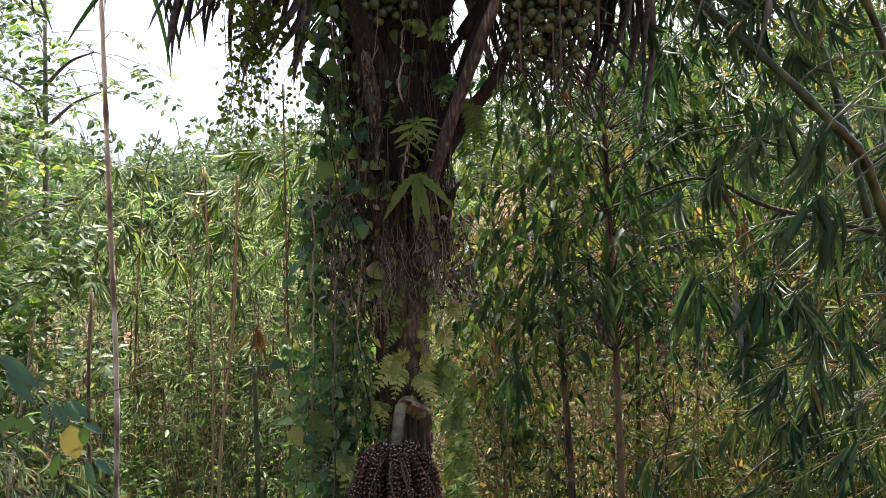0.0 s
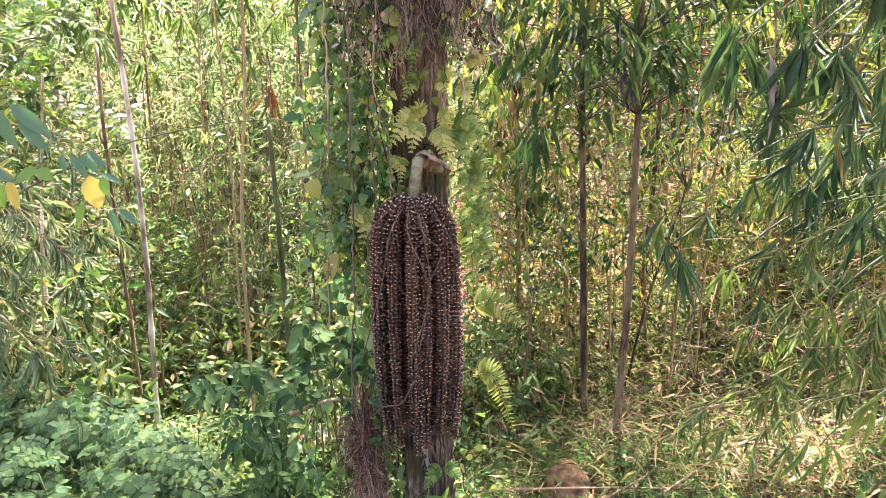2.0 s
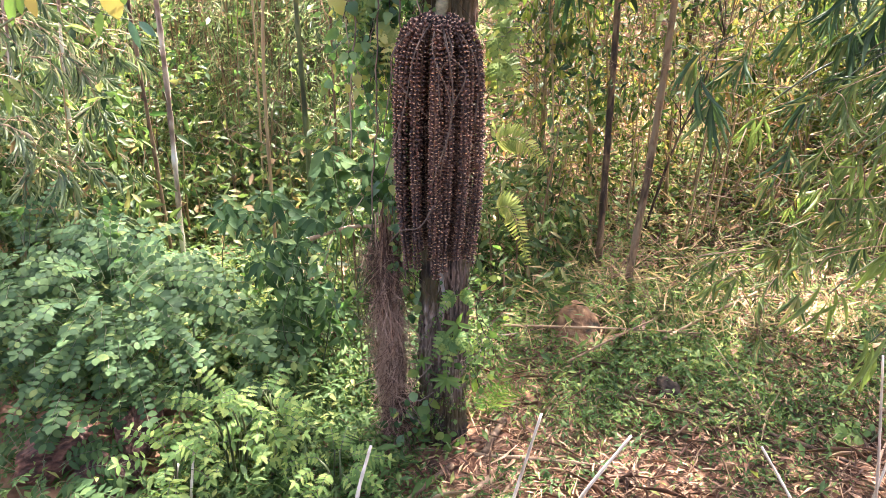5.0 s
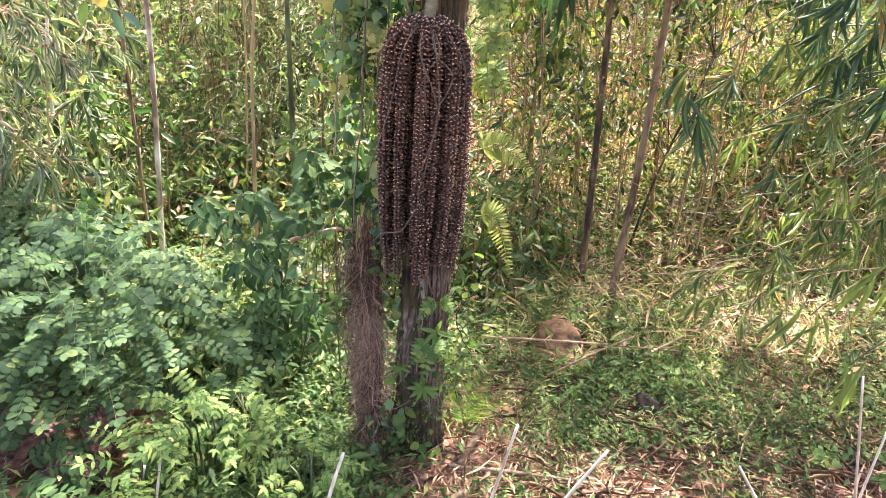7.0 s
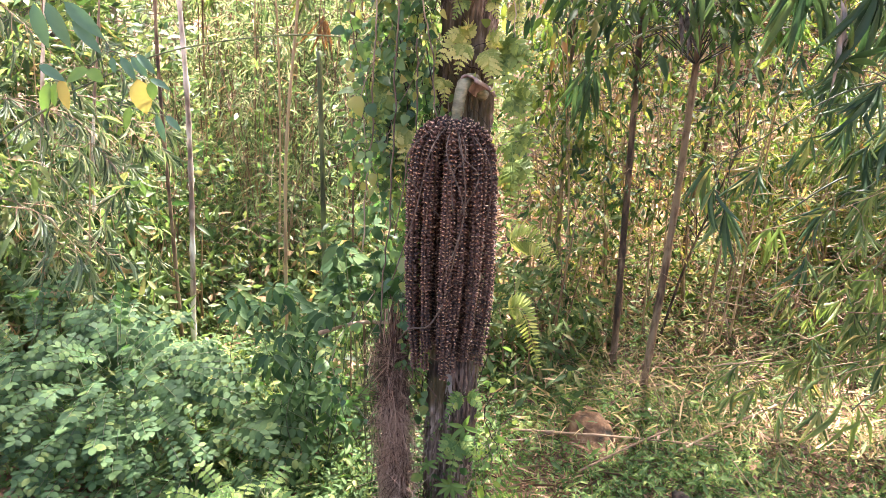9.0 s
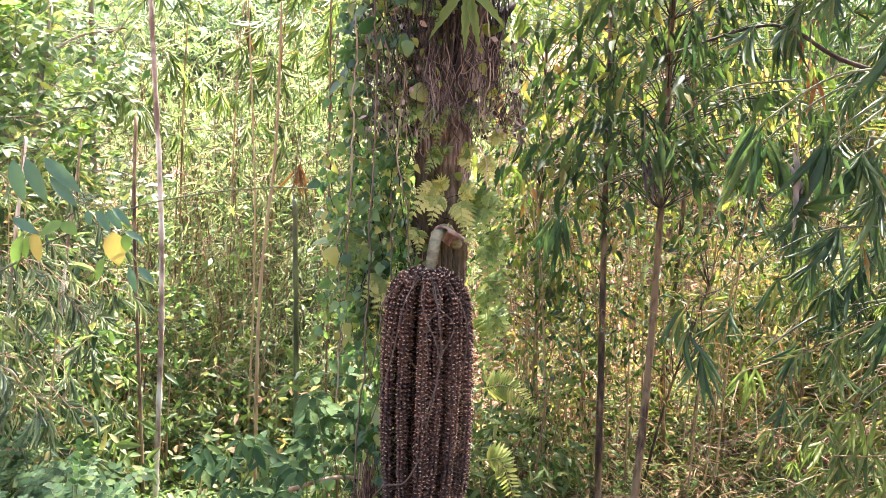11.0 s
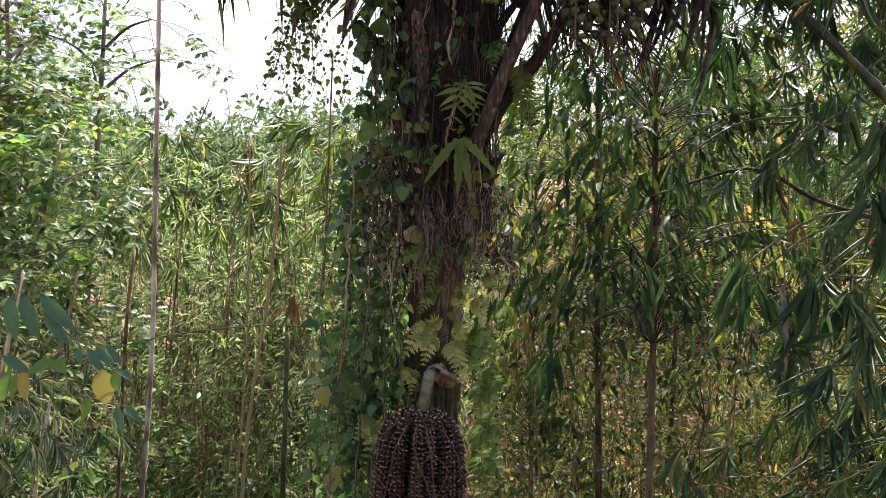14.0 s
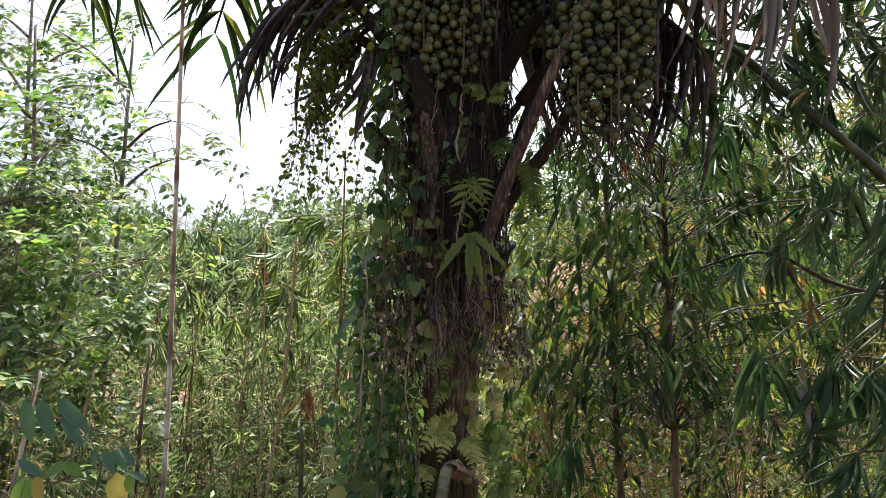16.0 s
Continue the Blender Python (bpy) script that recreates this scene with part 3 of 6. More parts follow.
def flower_strand_mesh(length, seed):
    """A strand set with rings of dark buds, each with a tan cap at its foot."""
    rs = np.random.default_rng(seed)
    stem, buds, caps = Geo(), Geo(), Geo()
    n = 14
    z = -np.linspace(0, length, n)
    wob = np.stack([0.004 * np.sin(z * 9 + seed), 0.004 * np.cos(z * 7 + seed), z], 1)
    tube(stem, wob, np.linspace(0.0035, 0.002, n), 5)
    bud = []
    ring = 4
    for (rr, yy) in ((0.30, 0.0), (0.52, 0.35), (0.42, 0.75)):
        for k in range(ring):
            bud.append((rr * math.cos(2 * math.pi * k / ring), yy, rr * math.sin(2 * math.pi * k / ring)))
    bud.append((0, 1.0, 0))
    bf = []
    for i in range(2):
        for k in range(ring):
            a, b = i * ring + k, i * ring + (k + 1) % ring
            bf += [(a, b, b + ring), (a, b + ring, a + ring)]
    bf += [(2 * ring + k, 2 * ring + (k + 1) % ring, 3 * ring) for k in range(ring)]
    bud = (np.array(bud), np.array(bf)[:, ::-1])
    cap = (np.array([(0.5, 0, 0), (0, 0, 0.5), (-0.5, 0, 0), (0, 0, -0.5), (0, 0.6, 0)]), np.array([(1, 0, 4), (2, 1, 4), (3, 2, 4), (0, 3, 4)]))
    pos, way, cpos, cway = [], [], [], []
    zz, turn = 0.012, rs.uniform(0, 6)
    while zz < length:
        turn += rs.normal() * 0.08
        k = 6
        for q in range(k):
            if rs.random() < 0.07:
                continue
            a = turn + 2 * math.pi * q / k + rs.normal() * 0.1
            o = np.array([math.cos(a), math.sin(a), 0])
            pos.append(o * 0.003 + [0, 0, -zz + rs.normal() * 0.001])
            way.append(o + [0, 0, -0.1 + 0.12 * rs.normal()])
        zz += 0.0185 * rs.uniform(0.95, 1.05)
    pos, way = np.array(pos), np.array(way)
    size = 0.0145 * rs.uniform(0.85, 1.12, len(pos))
    inst(buds, bud, pos + unit(way) * 0.002, way, [[0, 0, 1]], size, 0.0085)
    inst(caps, cap, pos + unit(way) * (0.002 + 0.72 * size[:, None]), way, [[0, 0, 1]], size * 0.62, 0.0098)
    g = Geo()
    counts = []
    for piece in (stem, buds, caps):
        for v, f in zip(piece.v, piece.f):
            g.add(v, f - f.min())
        counts.append(sum(len(f) for f in piece.f))
    me = g.mesh("flower_strand")
    for k in ("rachilla", "bud", "calyx"):
        me.materials.append(M[k])
    me.polygons.foreach_set("material_index", np.repeat([0, 1, 2], counts).astype(np.int32))
    return me


def bent(me, line):
    """A copy of a straight strand mesh, laid along a line given by depth below its top."""
    co = np.empty(len(me.vertices) * 3, np.float32)
    me.vertices.foreach_get("co", co)
    co = co.reshape(-1, 3)
    line = np.asarray(line)
    s = np.concatenate([[0], np.cumsum(np.linalg.norm(np.diff(line, axis=0), axis=1))])
    s = s * (-co[:, 2].min() / s[-1])
    at = np.stack([np.interp(-co[:, 2], s, line[:, k]) for k in range(3)], 1)
    d = unit(np.stack([np.interp(-co[:, 2], s, np.gradient(line[:, k], s)) for k in range(3)], 1))
    ref = np.array([0.0, 1.0, 0.0])
    x = unit(np.cross(d, ref))
    y = np.cross(x, d)
    out = me.copy()
    out.vertices.foreach_set("co", (at + co[:, :1] * x + co[:, 1:2] * y).astype(np.float32).ravel())
    out.update()
    return out


def flower_cluster(palm):
    top = np.array([-0.185, 2.60, 2.01])
    stalk = Geo()
    c = curve([(-0.10, 2.80, 2.10), (-0.135, 2.72, 2.165), (-0.165, 2.64, 2.15), (-0.178, 2.605, 2.06), top + [0, 0, -0.04]], 30)
    r = np.interp(np.linspace(0, 1, 30), [0, 0.4, 0.6, 1], [0.02, 0.022, 0.021, 0.018]) * np.where(np.arange(30) % 7 == 0, 1.13, np.where(np.arange(30) % 7 == 1, 0.95, 1.0))
    tube(stalk, c, r, 16)
    head = part("flower_spike", stalk, M["stalk"], palm, "hanging maroon flower bunch on a ringed stalk")
    hood = Geo()
    v, f = [], []
    for i in range(10):
        for k in range(9):
            t, s = i / 9, k / 8 * 2 - 1
            p = np.array([-0.085, 2.73, 2.10]) * (1 - t) + np.array([-0.15, 2.625, 2.165]) * t
            a = s * 1.5
            rr = 0.036 * (1 - 0.35 * t ** 3) + 0.003 * math.sin(6 * s + 4 * t)
            v.append(p + [rr * math.sin(a), 0.01 * t, rr * math.cos(a) * 0.9])
    for i in range(9):
        for k in range(8):
            a = i * 9 + k
            f += [(a, a + 1, a + 10), (a, a + 10, a + 9)]
    hood.add(v, f)
    hb = part("bract", hood, M["bract"], head, "dry tan bract folded over the stalk")
    solid = hb.modifiers.new("thick", "SOLIDIFY")
    solid.thickness = 0.006
    straight = [flower_strand_mesh(1.12, k) for k in range(5)]
    count = 0
    for ring, (n, rad, z0) in enumerate(((21, 0.138, 0.0), (13, 0.1, 0.012), (4, 0.05, 0.02))):
        for k in range(n):
            a = 2 * math.pi * (k + 0.5 * (ring % 2)) / n + rng.normal() * 0.06
            rr = rad * rng.uniform(0.92, 1.08)
            o = np.array([math.cos(a), math.sin(a) * 0.9, 0])
            low = rng.uniform(0.86, 0.95) - 0.17 * (ring == 0) * rng.random() ** 2
            belly = rr * np.array([0.12, 0.55, 0.86, 0.98, 1.03, 1.03, 0.96, 0.8])
            depth = np.array([0.0, -0.012, 0.05, 0.14, 0.35, 0.58, 0.8, 1.0]) * low
            depth[1] = -0.006
            sway = 0.012 * rng.normal(size=2)
            pts = [top + [0, 0, z0] + o * b + [sway[0] * dd, sway[1] * dd, -dd] for b, dd in zip(belly, depth)]
            line = curve(pts, 40)
            me = bent(straight[count % 5], line)
            part("flower_strand", me, None, head)
            count += 1
    tendril = Geo()
    for k in range(8):
        a = -math.pi / 2 + rng.uniform(-1.1, 1.1)
        o = np.array([math.cos(a), math.sin(a), 0])
        zz = rng.uniform(0.15, 0.55)
        tube(tendril, curve([top + o * 0.05 + [0, 0, 0.02], top + o * 0.17 + [0, 0, -0.06], top + o * 0.175 + [0.03 * rng.normal(), 0, -0.5 * zz], top + o * 0.178 + [0.05 * rng.normal(), 0, -zz]], 14), 0.0022, 5)
    tube(tendril, curve([top + [-0.17, -0.06, -0.80], top + [-0.12, -0.13, -0.72], top + [-0.05, -0.16, -0.69], top + [0.0, -0.165, -0.6]], 14), 0.003, 5)
    part("dry_tendril", tendril, M["liana"], head, "thin dry tendrils over the flowers")


def fruit_mesh():
    bm = bmesh.new()
    bmesh.ops.create_icosphere(bm, subdivisions=2, radius=0.0195)
    for v in bm.verts:
        v.co.z *= 0.92
        if v.co.z < -0.018:
            v.co.z += 0.005
        v.co *= 1 + 0.03 * noise.noise(v.co * 60)
    bmesh.ops.create_cone(bm, cap_ends=True, segments=6, radius1=0.009, radius2=0.004, depth=0.01, matrix=Matrix.Translation((0, 0, 0.024)))
    for f in bm.faces:
        f.smooth = True
    me = bpy.data.meshes.new("fruit")
    bm.to_mesh(me)
    me.materials.append(M["fruit"])
    return me


FRUIT = fruit_mesh()


def fruit_cluster(palm, root, centre, half, strands, toward):
    root, centre = np.array(root, float), np.array(centre, float)
    stalk = tube(Geo(), curve([root + [0, 0.1, 0.3], root + [0, 0.03, 0.15], root], 10), np.linspace(0.04, 0.025, 10), 10)
    head = part("fruit_bunch", stalk, M["dark_wood"], palm, "heavy bunch of round green palm fruits")
    u = unit(rng.normal(size=(5000, 3))) * rng.random((5000, 1)) ** 0.33
    places = [tuple(centre + q * np.array(half)) for q in u if q[1] < 0.35]
    for k in range(strands):
        u = rng.uniform(-1, 1, 2)
        x, y = u[0] * half[0], u[1] * half[1]
        lim = math.sqrt(max(0.05, 1 - 0.75 * u[0] ** 2))
        zt, zb = centre[2] + half[2] * 0.9, centre[2] - half[2] * lim * rng.uniform(0.75, 1.0)
        line = curve([root, (root + centre) / 2 + [x * 0.5, y * 0.5, half[2] * 0.6], centre + [x, y, half[2] * 0.4], [centre[0] + x, centre[1] + y, zb]], 16)
        part("fruit_strand", tube(Geo(), line, 0.004, 5, False), M["dark_wood"], head)
    kept = []
    for p in places:
        if all((p[0] - q[0]) ** 2 + (p[1] - q[1]) ** 2 + (p[2] - q[2]) ** 2 > 0.031 ** 2 for q in kept):
            kept.append(p)
    kept = sorted(kept, key=lambda p: p[1])[:295]
    for p in kept:
        ob = part("fruit", FRUIT, None, head)
        s = rng.uniform(0.85, 1.1)
        ob.matrix_basis = Matrix.LocRotScale(p, Euler(rng.uniform(-0.6, 0.6, 3)), (s, s, s))


def palm_frond(palm, points, r0, r1, material, label, leaflets=0, length=0.6, leaf_from=0.4, leaf_material=None, width=0.035, droop=0.9, pull=(0, 0, 0)):
    g = Geo()
    c = curve(points, 26)
    n = len(c)
    tube(g, c, np.linspace(r0, r1, n) * (1 + 0.04 * np.sin(np.arange(n) * 2.1)), 10)
    rib = part("frond", g, material, palm, label)
    if leaflets:
        lg = Geo()
        s = np.linspace(leaf_from, 1.0, leaflets)
        p = c[(s * (n - 1)).astype(int)]
        d = unit(np.gradient(c, axis=0))[(s * (n - 1)).astype(int)]
        side = unit(np.cross(d, [0, 0, 1]))
        for k in (-1, 1):
            way = k * side * (1 - 0.5 * droop) + 0.4 * d + np.array([0, 0, -droop]) + np.array(pull) + 0.18 * rng.normal(size=(leaflets, 3))
            inst(lg, STRIP, p, way, np.cross(side, d) + 0.4 * rng.normal(size=(leaflets, 3)), length * rng.uniform(0.6, 1.1, leaflets), width * rng.uniform(0.7, 1.2, leaflets))
        part("foliage", lg, leaf_material, rib)


def sugar_palm():
    palm = thing("palm_tree", (PX, PY, 0), "tall sugar palm with fibrous trunk, hanging flowers and green fruits", "palm tree")
    palm_trunk(palm)
    shapes = [leaf_base_mesh(0.42, 0.17, 0.05), leaf_base_mesh(0.3, 0.14, 0.045), leaf_base_mesh(0.5, 0.12, 0.05)]
    for k in range(40):
        z = 2.66 + 0.05 * k
        a = k * 2.4 + 0.5
        r = trunk_radius(z) * (0.84 if z < 2.9 else 0.95)
        ob = part("leaf_base", shapes[k % 3], M["boot"], palm)
        ob.matrix_basis = pose(PX + r * math.cos(a), PY + r * math.sin(a), z - 0.05, rng.uniform(-4, 8), rng.uniform(-8, 8), math.degrees(a) + 90)
    for x, y, z, mat, size, turn, scale, note in ((-0.235, 2.745, 3.02, "petiole", 2, -12, 0.8, "weathered brown leaf base"), (-0.07, 2.75, 2.66, "petiole", 1, 8, 0.85, "split brown old leaf base"), (0.0, 2.8, 2.7, "boot", 0, 35, 0.55, "dark stub of an old leaf")):
        ob = part("leaf_base", shapes[size], M[mat], palm, note)
        ob.data = ob.data.copy()
        ob.data.materials.clear()
        ob.data.materials.append(M[mat])
        ob.matrix_basis = pose(x, y, z, -6, 0, turn) @ Matrix.Scale(scale, 4)
    part("fibre_skirt", hanging_fibres(100, 2.72, 3.05, 0.12, 0.07, 0.0016, rad=0.035), M["fibre"], palm, "ragged skirt of dry brown fibres")
    debris, dead = Geo(), Geo()
    for _ in range(520):
        u = rng.random()
        x = rng.uniform(-0.43, -0.2) if u < 0.5 else rng.uniform(-0.22, -0.02) if u < 0.72 else rng.uniform(-0.06, 0.12)
        p = np.array([x, rng.uniform(2.62, 2.72) if 0.5 < u < 0.72 else rng.uniform(2.64, 2.95), rng.uniform(2.56, 2.98) if u < 0.5 else rng.uniform(2.6, 2.86)])
        w = 0.024 * rng.normal(size=(3, 3))
        tube(debris, curve([p, p + w[0] + [0, 0, -0.04], p + w[0] + w[1] + [0, 0, -0.1], p + w.sum(0) + [0, 0, -rng.uniform(0.06, 0.18)]], 9), rng.uniform(0.0007, 0.0016), 4, False)
    n = 520
    left = rng.random(n) < 0.65
    p = np.stack([np.where(left, rng.uniform(-0.45, -0.22, n), rng.uniform(-0.03, 0.12, n)), rng.uniform(2.66, 2.9, n), np.where(left, rng.uniform(2.5, 3.0, n), rng.uniform(2.5, 2.85, n))], 1)
    inst(dead, OVAL, p, rng.normal(size=(n, 3)) * 0.5 + [0, 0, -0.8], rng.normal(size=(n, 3)) + [0, -0.6, 0], rng.uniform(0.015, 0.04, n), rng.uniform(0.008, 0.018, n))
    part("fibre_skirt", debris, M["fibre"], palm, "tangle of dead roots around the trunk")
    part("fibre_skirt", dead, M["dead_brown"], palm, "curled dead leaves caught on the trunk")
    part("fibre_mat", hanging_fibres(820, 2.95, 4.4, 0.34, 0.045, 0.0019, rad=0.025), M["fibre_black"], palm)
    part("fibre_growth", hanging_fibres(34, 0.7, 2.6, 0.3, 0.012, 0.0015, rad=0.006), M["fibre"], palm)
    palm_frond(palm, [(-0.12, 2.75, 2.62), (-0.07, 2.69, 2.86), (0.08, 2.62, 3.28), (0.33, 2.55, 3.84), (0.75, 2.4, 4.6), (1.3, 2.1, 5.2), (2.0, 1.7, 5.4)], 0.03, 0.009, M["petiole"], "stout grey-brown petiole with lichen", 26, 0.7, 0.6, M["sapling"])
    palm_frond(palm, [(-0.02, 2.95, 3.15), (0.10, 2.98, 3.45), (0.27, 3.05, 3.95), (0.7, 3.2, 5.0), (1.5, 3.5, 5.7)], 0.03, 0.016, M["dark_wood"], "dark petiole rising behind the fruits", 22, 0.7, 0.6, M["sapling"])
    palm_frond(palm, [(0.0, 2.9, 3.18), (0.12, 2.86, 3.27), (0.24, 2.80, 3.42), (0.34, 2.72, 3.7), (0.38, 2.65, 4.1)], 0.026, 0.018, M["dark_wood"], "dark fruit stalk curving up from the trunk")
    palm_frond(palm, [(-0.28, 2.86, 3.75), (-0.48, 2.82, 3.98), (-0.68, 2.78, 4.02), (-0.84, 2.73, 3.90)], 0.035, 0.012, M["dark_wood"], "broken dead frond with drooping grey leaflets", 15, 0.56, 0.3, M["dead_leaf"], 0.03, 1.1, (-0.75, -0.2, 0))
    palm_frond(palm, [(-0.30, 2.9, 3.5), (-0.45, 2.88, 3.75), (-0.62, 2.86, 3.86)], 0.03, 0.02, M["dark_wood"], "dark drooping frond stub", 7, 0.45, 0.6, M["dead_leaf"], 0.05, 1.3)
    palm_frond(palm, [(0.05, 2.75, 3.98), (0.5, 2.66, 4.26), (0.85, 2.65, 4.22), (1.12, 2.6, 4.05)], 0.03, 0.01, M["petiole"], "bent dead frond with bleached hanging leaflets", 13, 0.62, 0.5, M["pale_leaf"], 0.045, 1.5)
    palm_frond(palm, [(0.2, 2.9, 4.05), (0.5, 2.86, 4.3), (0.74, 2.82, 4.2)], 0.022, 0.01, M["dark_wood"], "dead frond with dark drooping leaflets", 12, 0.55, 0.4, M["dead_leaf"], 0.03, 1.6)
    palm_frond(palm, [(0.1, 3.0, 3.6), (0.38, 3.06, 4.0), (0.62, 3.08, 4.05), (0.85, 3.05, 3.85)], 0.03, 0.01, M["dark_wood"], "dead frond with dark hanging leaflets", 22, 0.62, 0.3, M["dead_leaf"], 0.034, 1.6)
    palm_frond(palm, [(0.0, 3.05, 3.7), (0.12, 3.2, 4.1), (0.3, 3.3, 4.3), (0.5, 3.3, 4.2)], 0.03, 0.01, M["dark_wood"], "dead frond with dark hanging leaflets", 20, 0.7, 0.35, M["dead_leaf"], 0.036, 1.6)
    # Unseen crown added for shade; a gap on the near side admits light.
    for k in range(20):
        if k < 16 and 215 < (k * 137.5 + 20) % 360 < 325:
            continue
        # The last four fronds are added only to shade the left shrubs.
        a, e = k * 137.5 + 20 if k < 16 else (98, 112, 126, 142)[k - 16], 5.3 + 0.35 * math.sin(2.3 * k)
        o = np.array([math.cos(radians(a)), math.sin(radians(a)), 0])
        b = np.array([PX, PY, 4.4])
        palm_frond(palm, [b + o * 0.12, b + o * 0.5 + [0, 0, 1.0], b + o * 1.3 + [0, 0, e - 3.2], b + o * 2.7 + [0, 0, e - 3.4], b + o * 4.0 + [0, 0, e - 4.2]], 0.045, 0.008, M["petiole"], "", 64, 0.95, 0.2, M["sapling"], 0.062, 0.55)
    fruit_cluster(palm, (0.36, 2.7, 4.3), (0.39, 2.66, 3.74), (0.21, 0.14, 0.46), 22, 0)
    fruit_cluster(palm, (-0.16, 2.7, 4.3), (-0.19, 2.64, 3.90), (0.20, 0.10, 0.36), 16, 0)
    fruit_cluster(palm, (0.2, 2.9, 4.2), (0.12, 2.9, 3.98), (0.10, 0.1, 0.2), 9, 0)
    for k in range(52):
        p = np.array([rng.uniform(0.2, 0.5), rng.uniform(2.62, 2.8), rng.uniform(3.36, 3.6)])
        d = np.array([rng.uniform(-0.1, 0.32), rng.uniform(-0.06, 0.06), 0])
        w = 0.025 * rng.normal(size=(3, 3))
        dry = tube(Geo(), curve([p, p + 0.35 * d + w[0] + [0, 0, 0.0], p + 0.75 * d + w[1] + [0, 0, -0.1], p + d + w[2] + [0, 0, -rng.uniform(0.15, 0.36)]], 12), np.linspace(0.0045, 0.0018, 12), 5)
        part("dry_strand", dry, M["dark_wood"], palm, "bare dark strand of an old fruit bunch")
    flower_cluster(palm)


sugar_palm()

# ---- climbers and ferns on the palm ----


def vine_curtain(name, label, material, strands, leaf, size, per_metre, stem_r=0.002, spread=0.06):
    """Stems that hang or climb along lines, with stalked leaves along them."""
    stems, leaves = Geo(), Geo()
    for line in strands:
        c = curve(line, 24)
        c = c + 0.012 * np.cumsum(rng.normal(size=c.shape), axis=0) * 0.4
        tube(stems, c, stem_r * rng.uniform(0.6, 1.3), 4, False)
        length = np.linalg.norm(np.diff(c, axis=0), axis=1).sum()
        n = max(2, int(length * per_metre))
        i = rng.integers(0, len(c) - 1, n)
        p = c[i] + (c[np.minimum(i + 1, len(c) - 1)] - c[i]) * rng.random((n, 1))
        o = unit(rng.normal(size=(n, 3)) * [1, 1, 0.4] + [0, -0.5, 0.1])
        q = p + o * spread * rng.uniform(0.2, 1, (n, 1))
        for k in range(0, n, 3):
            tube(stems, [p[k], (p[k] + q[k]) / 2 + [0, 0, 0.01], q[k]], 0.0012, 3, False)
        way = 0.6 * o + np.array([0, 0, -0.75]) + 0.5 * rng.normal(size=(n, 3))
        s = size * np.exp(0.34 * rng.normal(size=n))
        inst(leaves, leaf, q, way, o * [1, 1, 0.6] + [0, -0.4, 0.6] + 0.75 * rng.normal(size=(n, 3)), s, s * rng.uniform(0.6, 0.95, n))
    a = np.array(strands[0][0])
    t = thing(name, (a[0], a[1], height(a[0], a[1]) if a[2] < 1 else a[2]), label, "climbing plant")
    part("stem_mass", stems, M["fibre"], t, "thin brown stems")
    part("foliage", leaves, material, t)
    return t


def up_trunk(n, x0, x1, y0, y1, z0, z1):
    out = []
    for _ in range(n):
        x, y = rng.uniform(x0, x1), rng.uniform(y0, y1)
        a, b = rng.uniform(z0, z0 + 0.4), rng.uniform(z1 - 0.8, z1)
        out.append([(x + 0.05 * rng.normal(), y, a), (x + 0.06 * rng.normal(), y, (a + b) / 2), (x + 0.05 * rng.normal(), y + 0.03 * rng.normal(), b)])
    return out


vine_curtain("climbing_vine", "dark green heart-leaved vine climbing the palm trunk", M["vine"], up_trunk(28, -0.52, -0.27, 2.74, 3.05, 1.5, 3.05), HEART, 0.032, 84)
vine_curtain("climbing_vine", "dense dark green creeper around the lower trunk", M["vine"], up_trunk(20, -0.50, -0.28, 2.8, 3.1, 0.6, 1.9), HEART, 0.034, 80)
vine_curtain("climbing_vine", "green leafy vine on the upper trunk", M["vine"], up_trunk(11, -0.48, -0.26, 2.68, 2.95, 2.6, 4.2), HEART, 0.042, 22)
vine_curtain("climbing_vine", "sparse green creeper on the palm trunk", M["vine_light"], up_trunk(7, -0.28, 0.0, 2.64, 2.74, 2.3, 4.1), HEART, 0.034, 7)
vine_curtain("hanging_vine", "small-leaved creeper hanging from a dead frond", M["vine_light"], [[(-0.62 + 0.05 * rng.normal(), 2.85, 4.15), (-0.68 + 0.08 * rng.normal(), 2.8 + 0.08 * rng.normal(), 3.8), (-0.72 + 0.1 * rng.normal(), 2.8, rng.uniform(3.12, 3.55))] for _ in range(26)], OVAL_LOW, 0.021, 90, 0.0011, 0.045)
vine_curtain("hanging_vine", "heart-leaved vine hanging in loose strings", M["vine"], [[(x, 2.75 + 0.1 * rng.normal(), 4.1), (x + 0.03 * rng.normal(), 2.75, 3.6), (x + 0.04 * rng.normal(), 2.75, rng.uniform(2.75, 3.2))] for x in rng.uniform(-0.56, -0.34, 9)], HEART, 0.04, 26, 0.0013, 0.05)
vine_curtain("creeper", "pale leafy creeper beside the trunk foot", M["lime"], up_trunk(8, -0.04, 0.08, 2.78, 3.0, 0.1, 1.2), OVAL_LOW, 0.03, 34)
vine_curtain("creeper", "green leafy creeper at the trunk foot", M["vine"], up_trunk(9, -0.34, -0.2, 2.68, 2.76, 0.05, 0.6), OVAL, 0.042, 20)

vine_curtain("creeper", "pale yellow-green ivy leaves on the bark", M["fern_lit"], up_trunk(3, -0.30, 0.0, 2.70, 2.75, 1.85, 2.75), HEART, 0.036, 6, 0.0015, 0.04)
vine_curtain("creeper", "bright green leaves on the trunk foot", M["lime"], up_trunk(5, -0.28, -0.16, 2.68, 2.75, 0.0, 0.6), OVAL, 0.04, 20, 0.0015, 0.03)
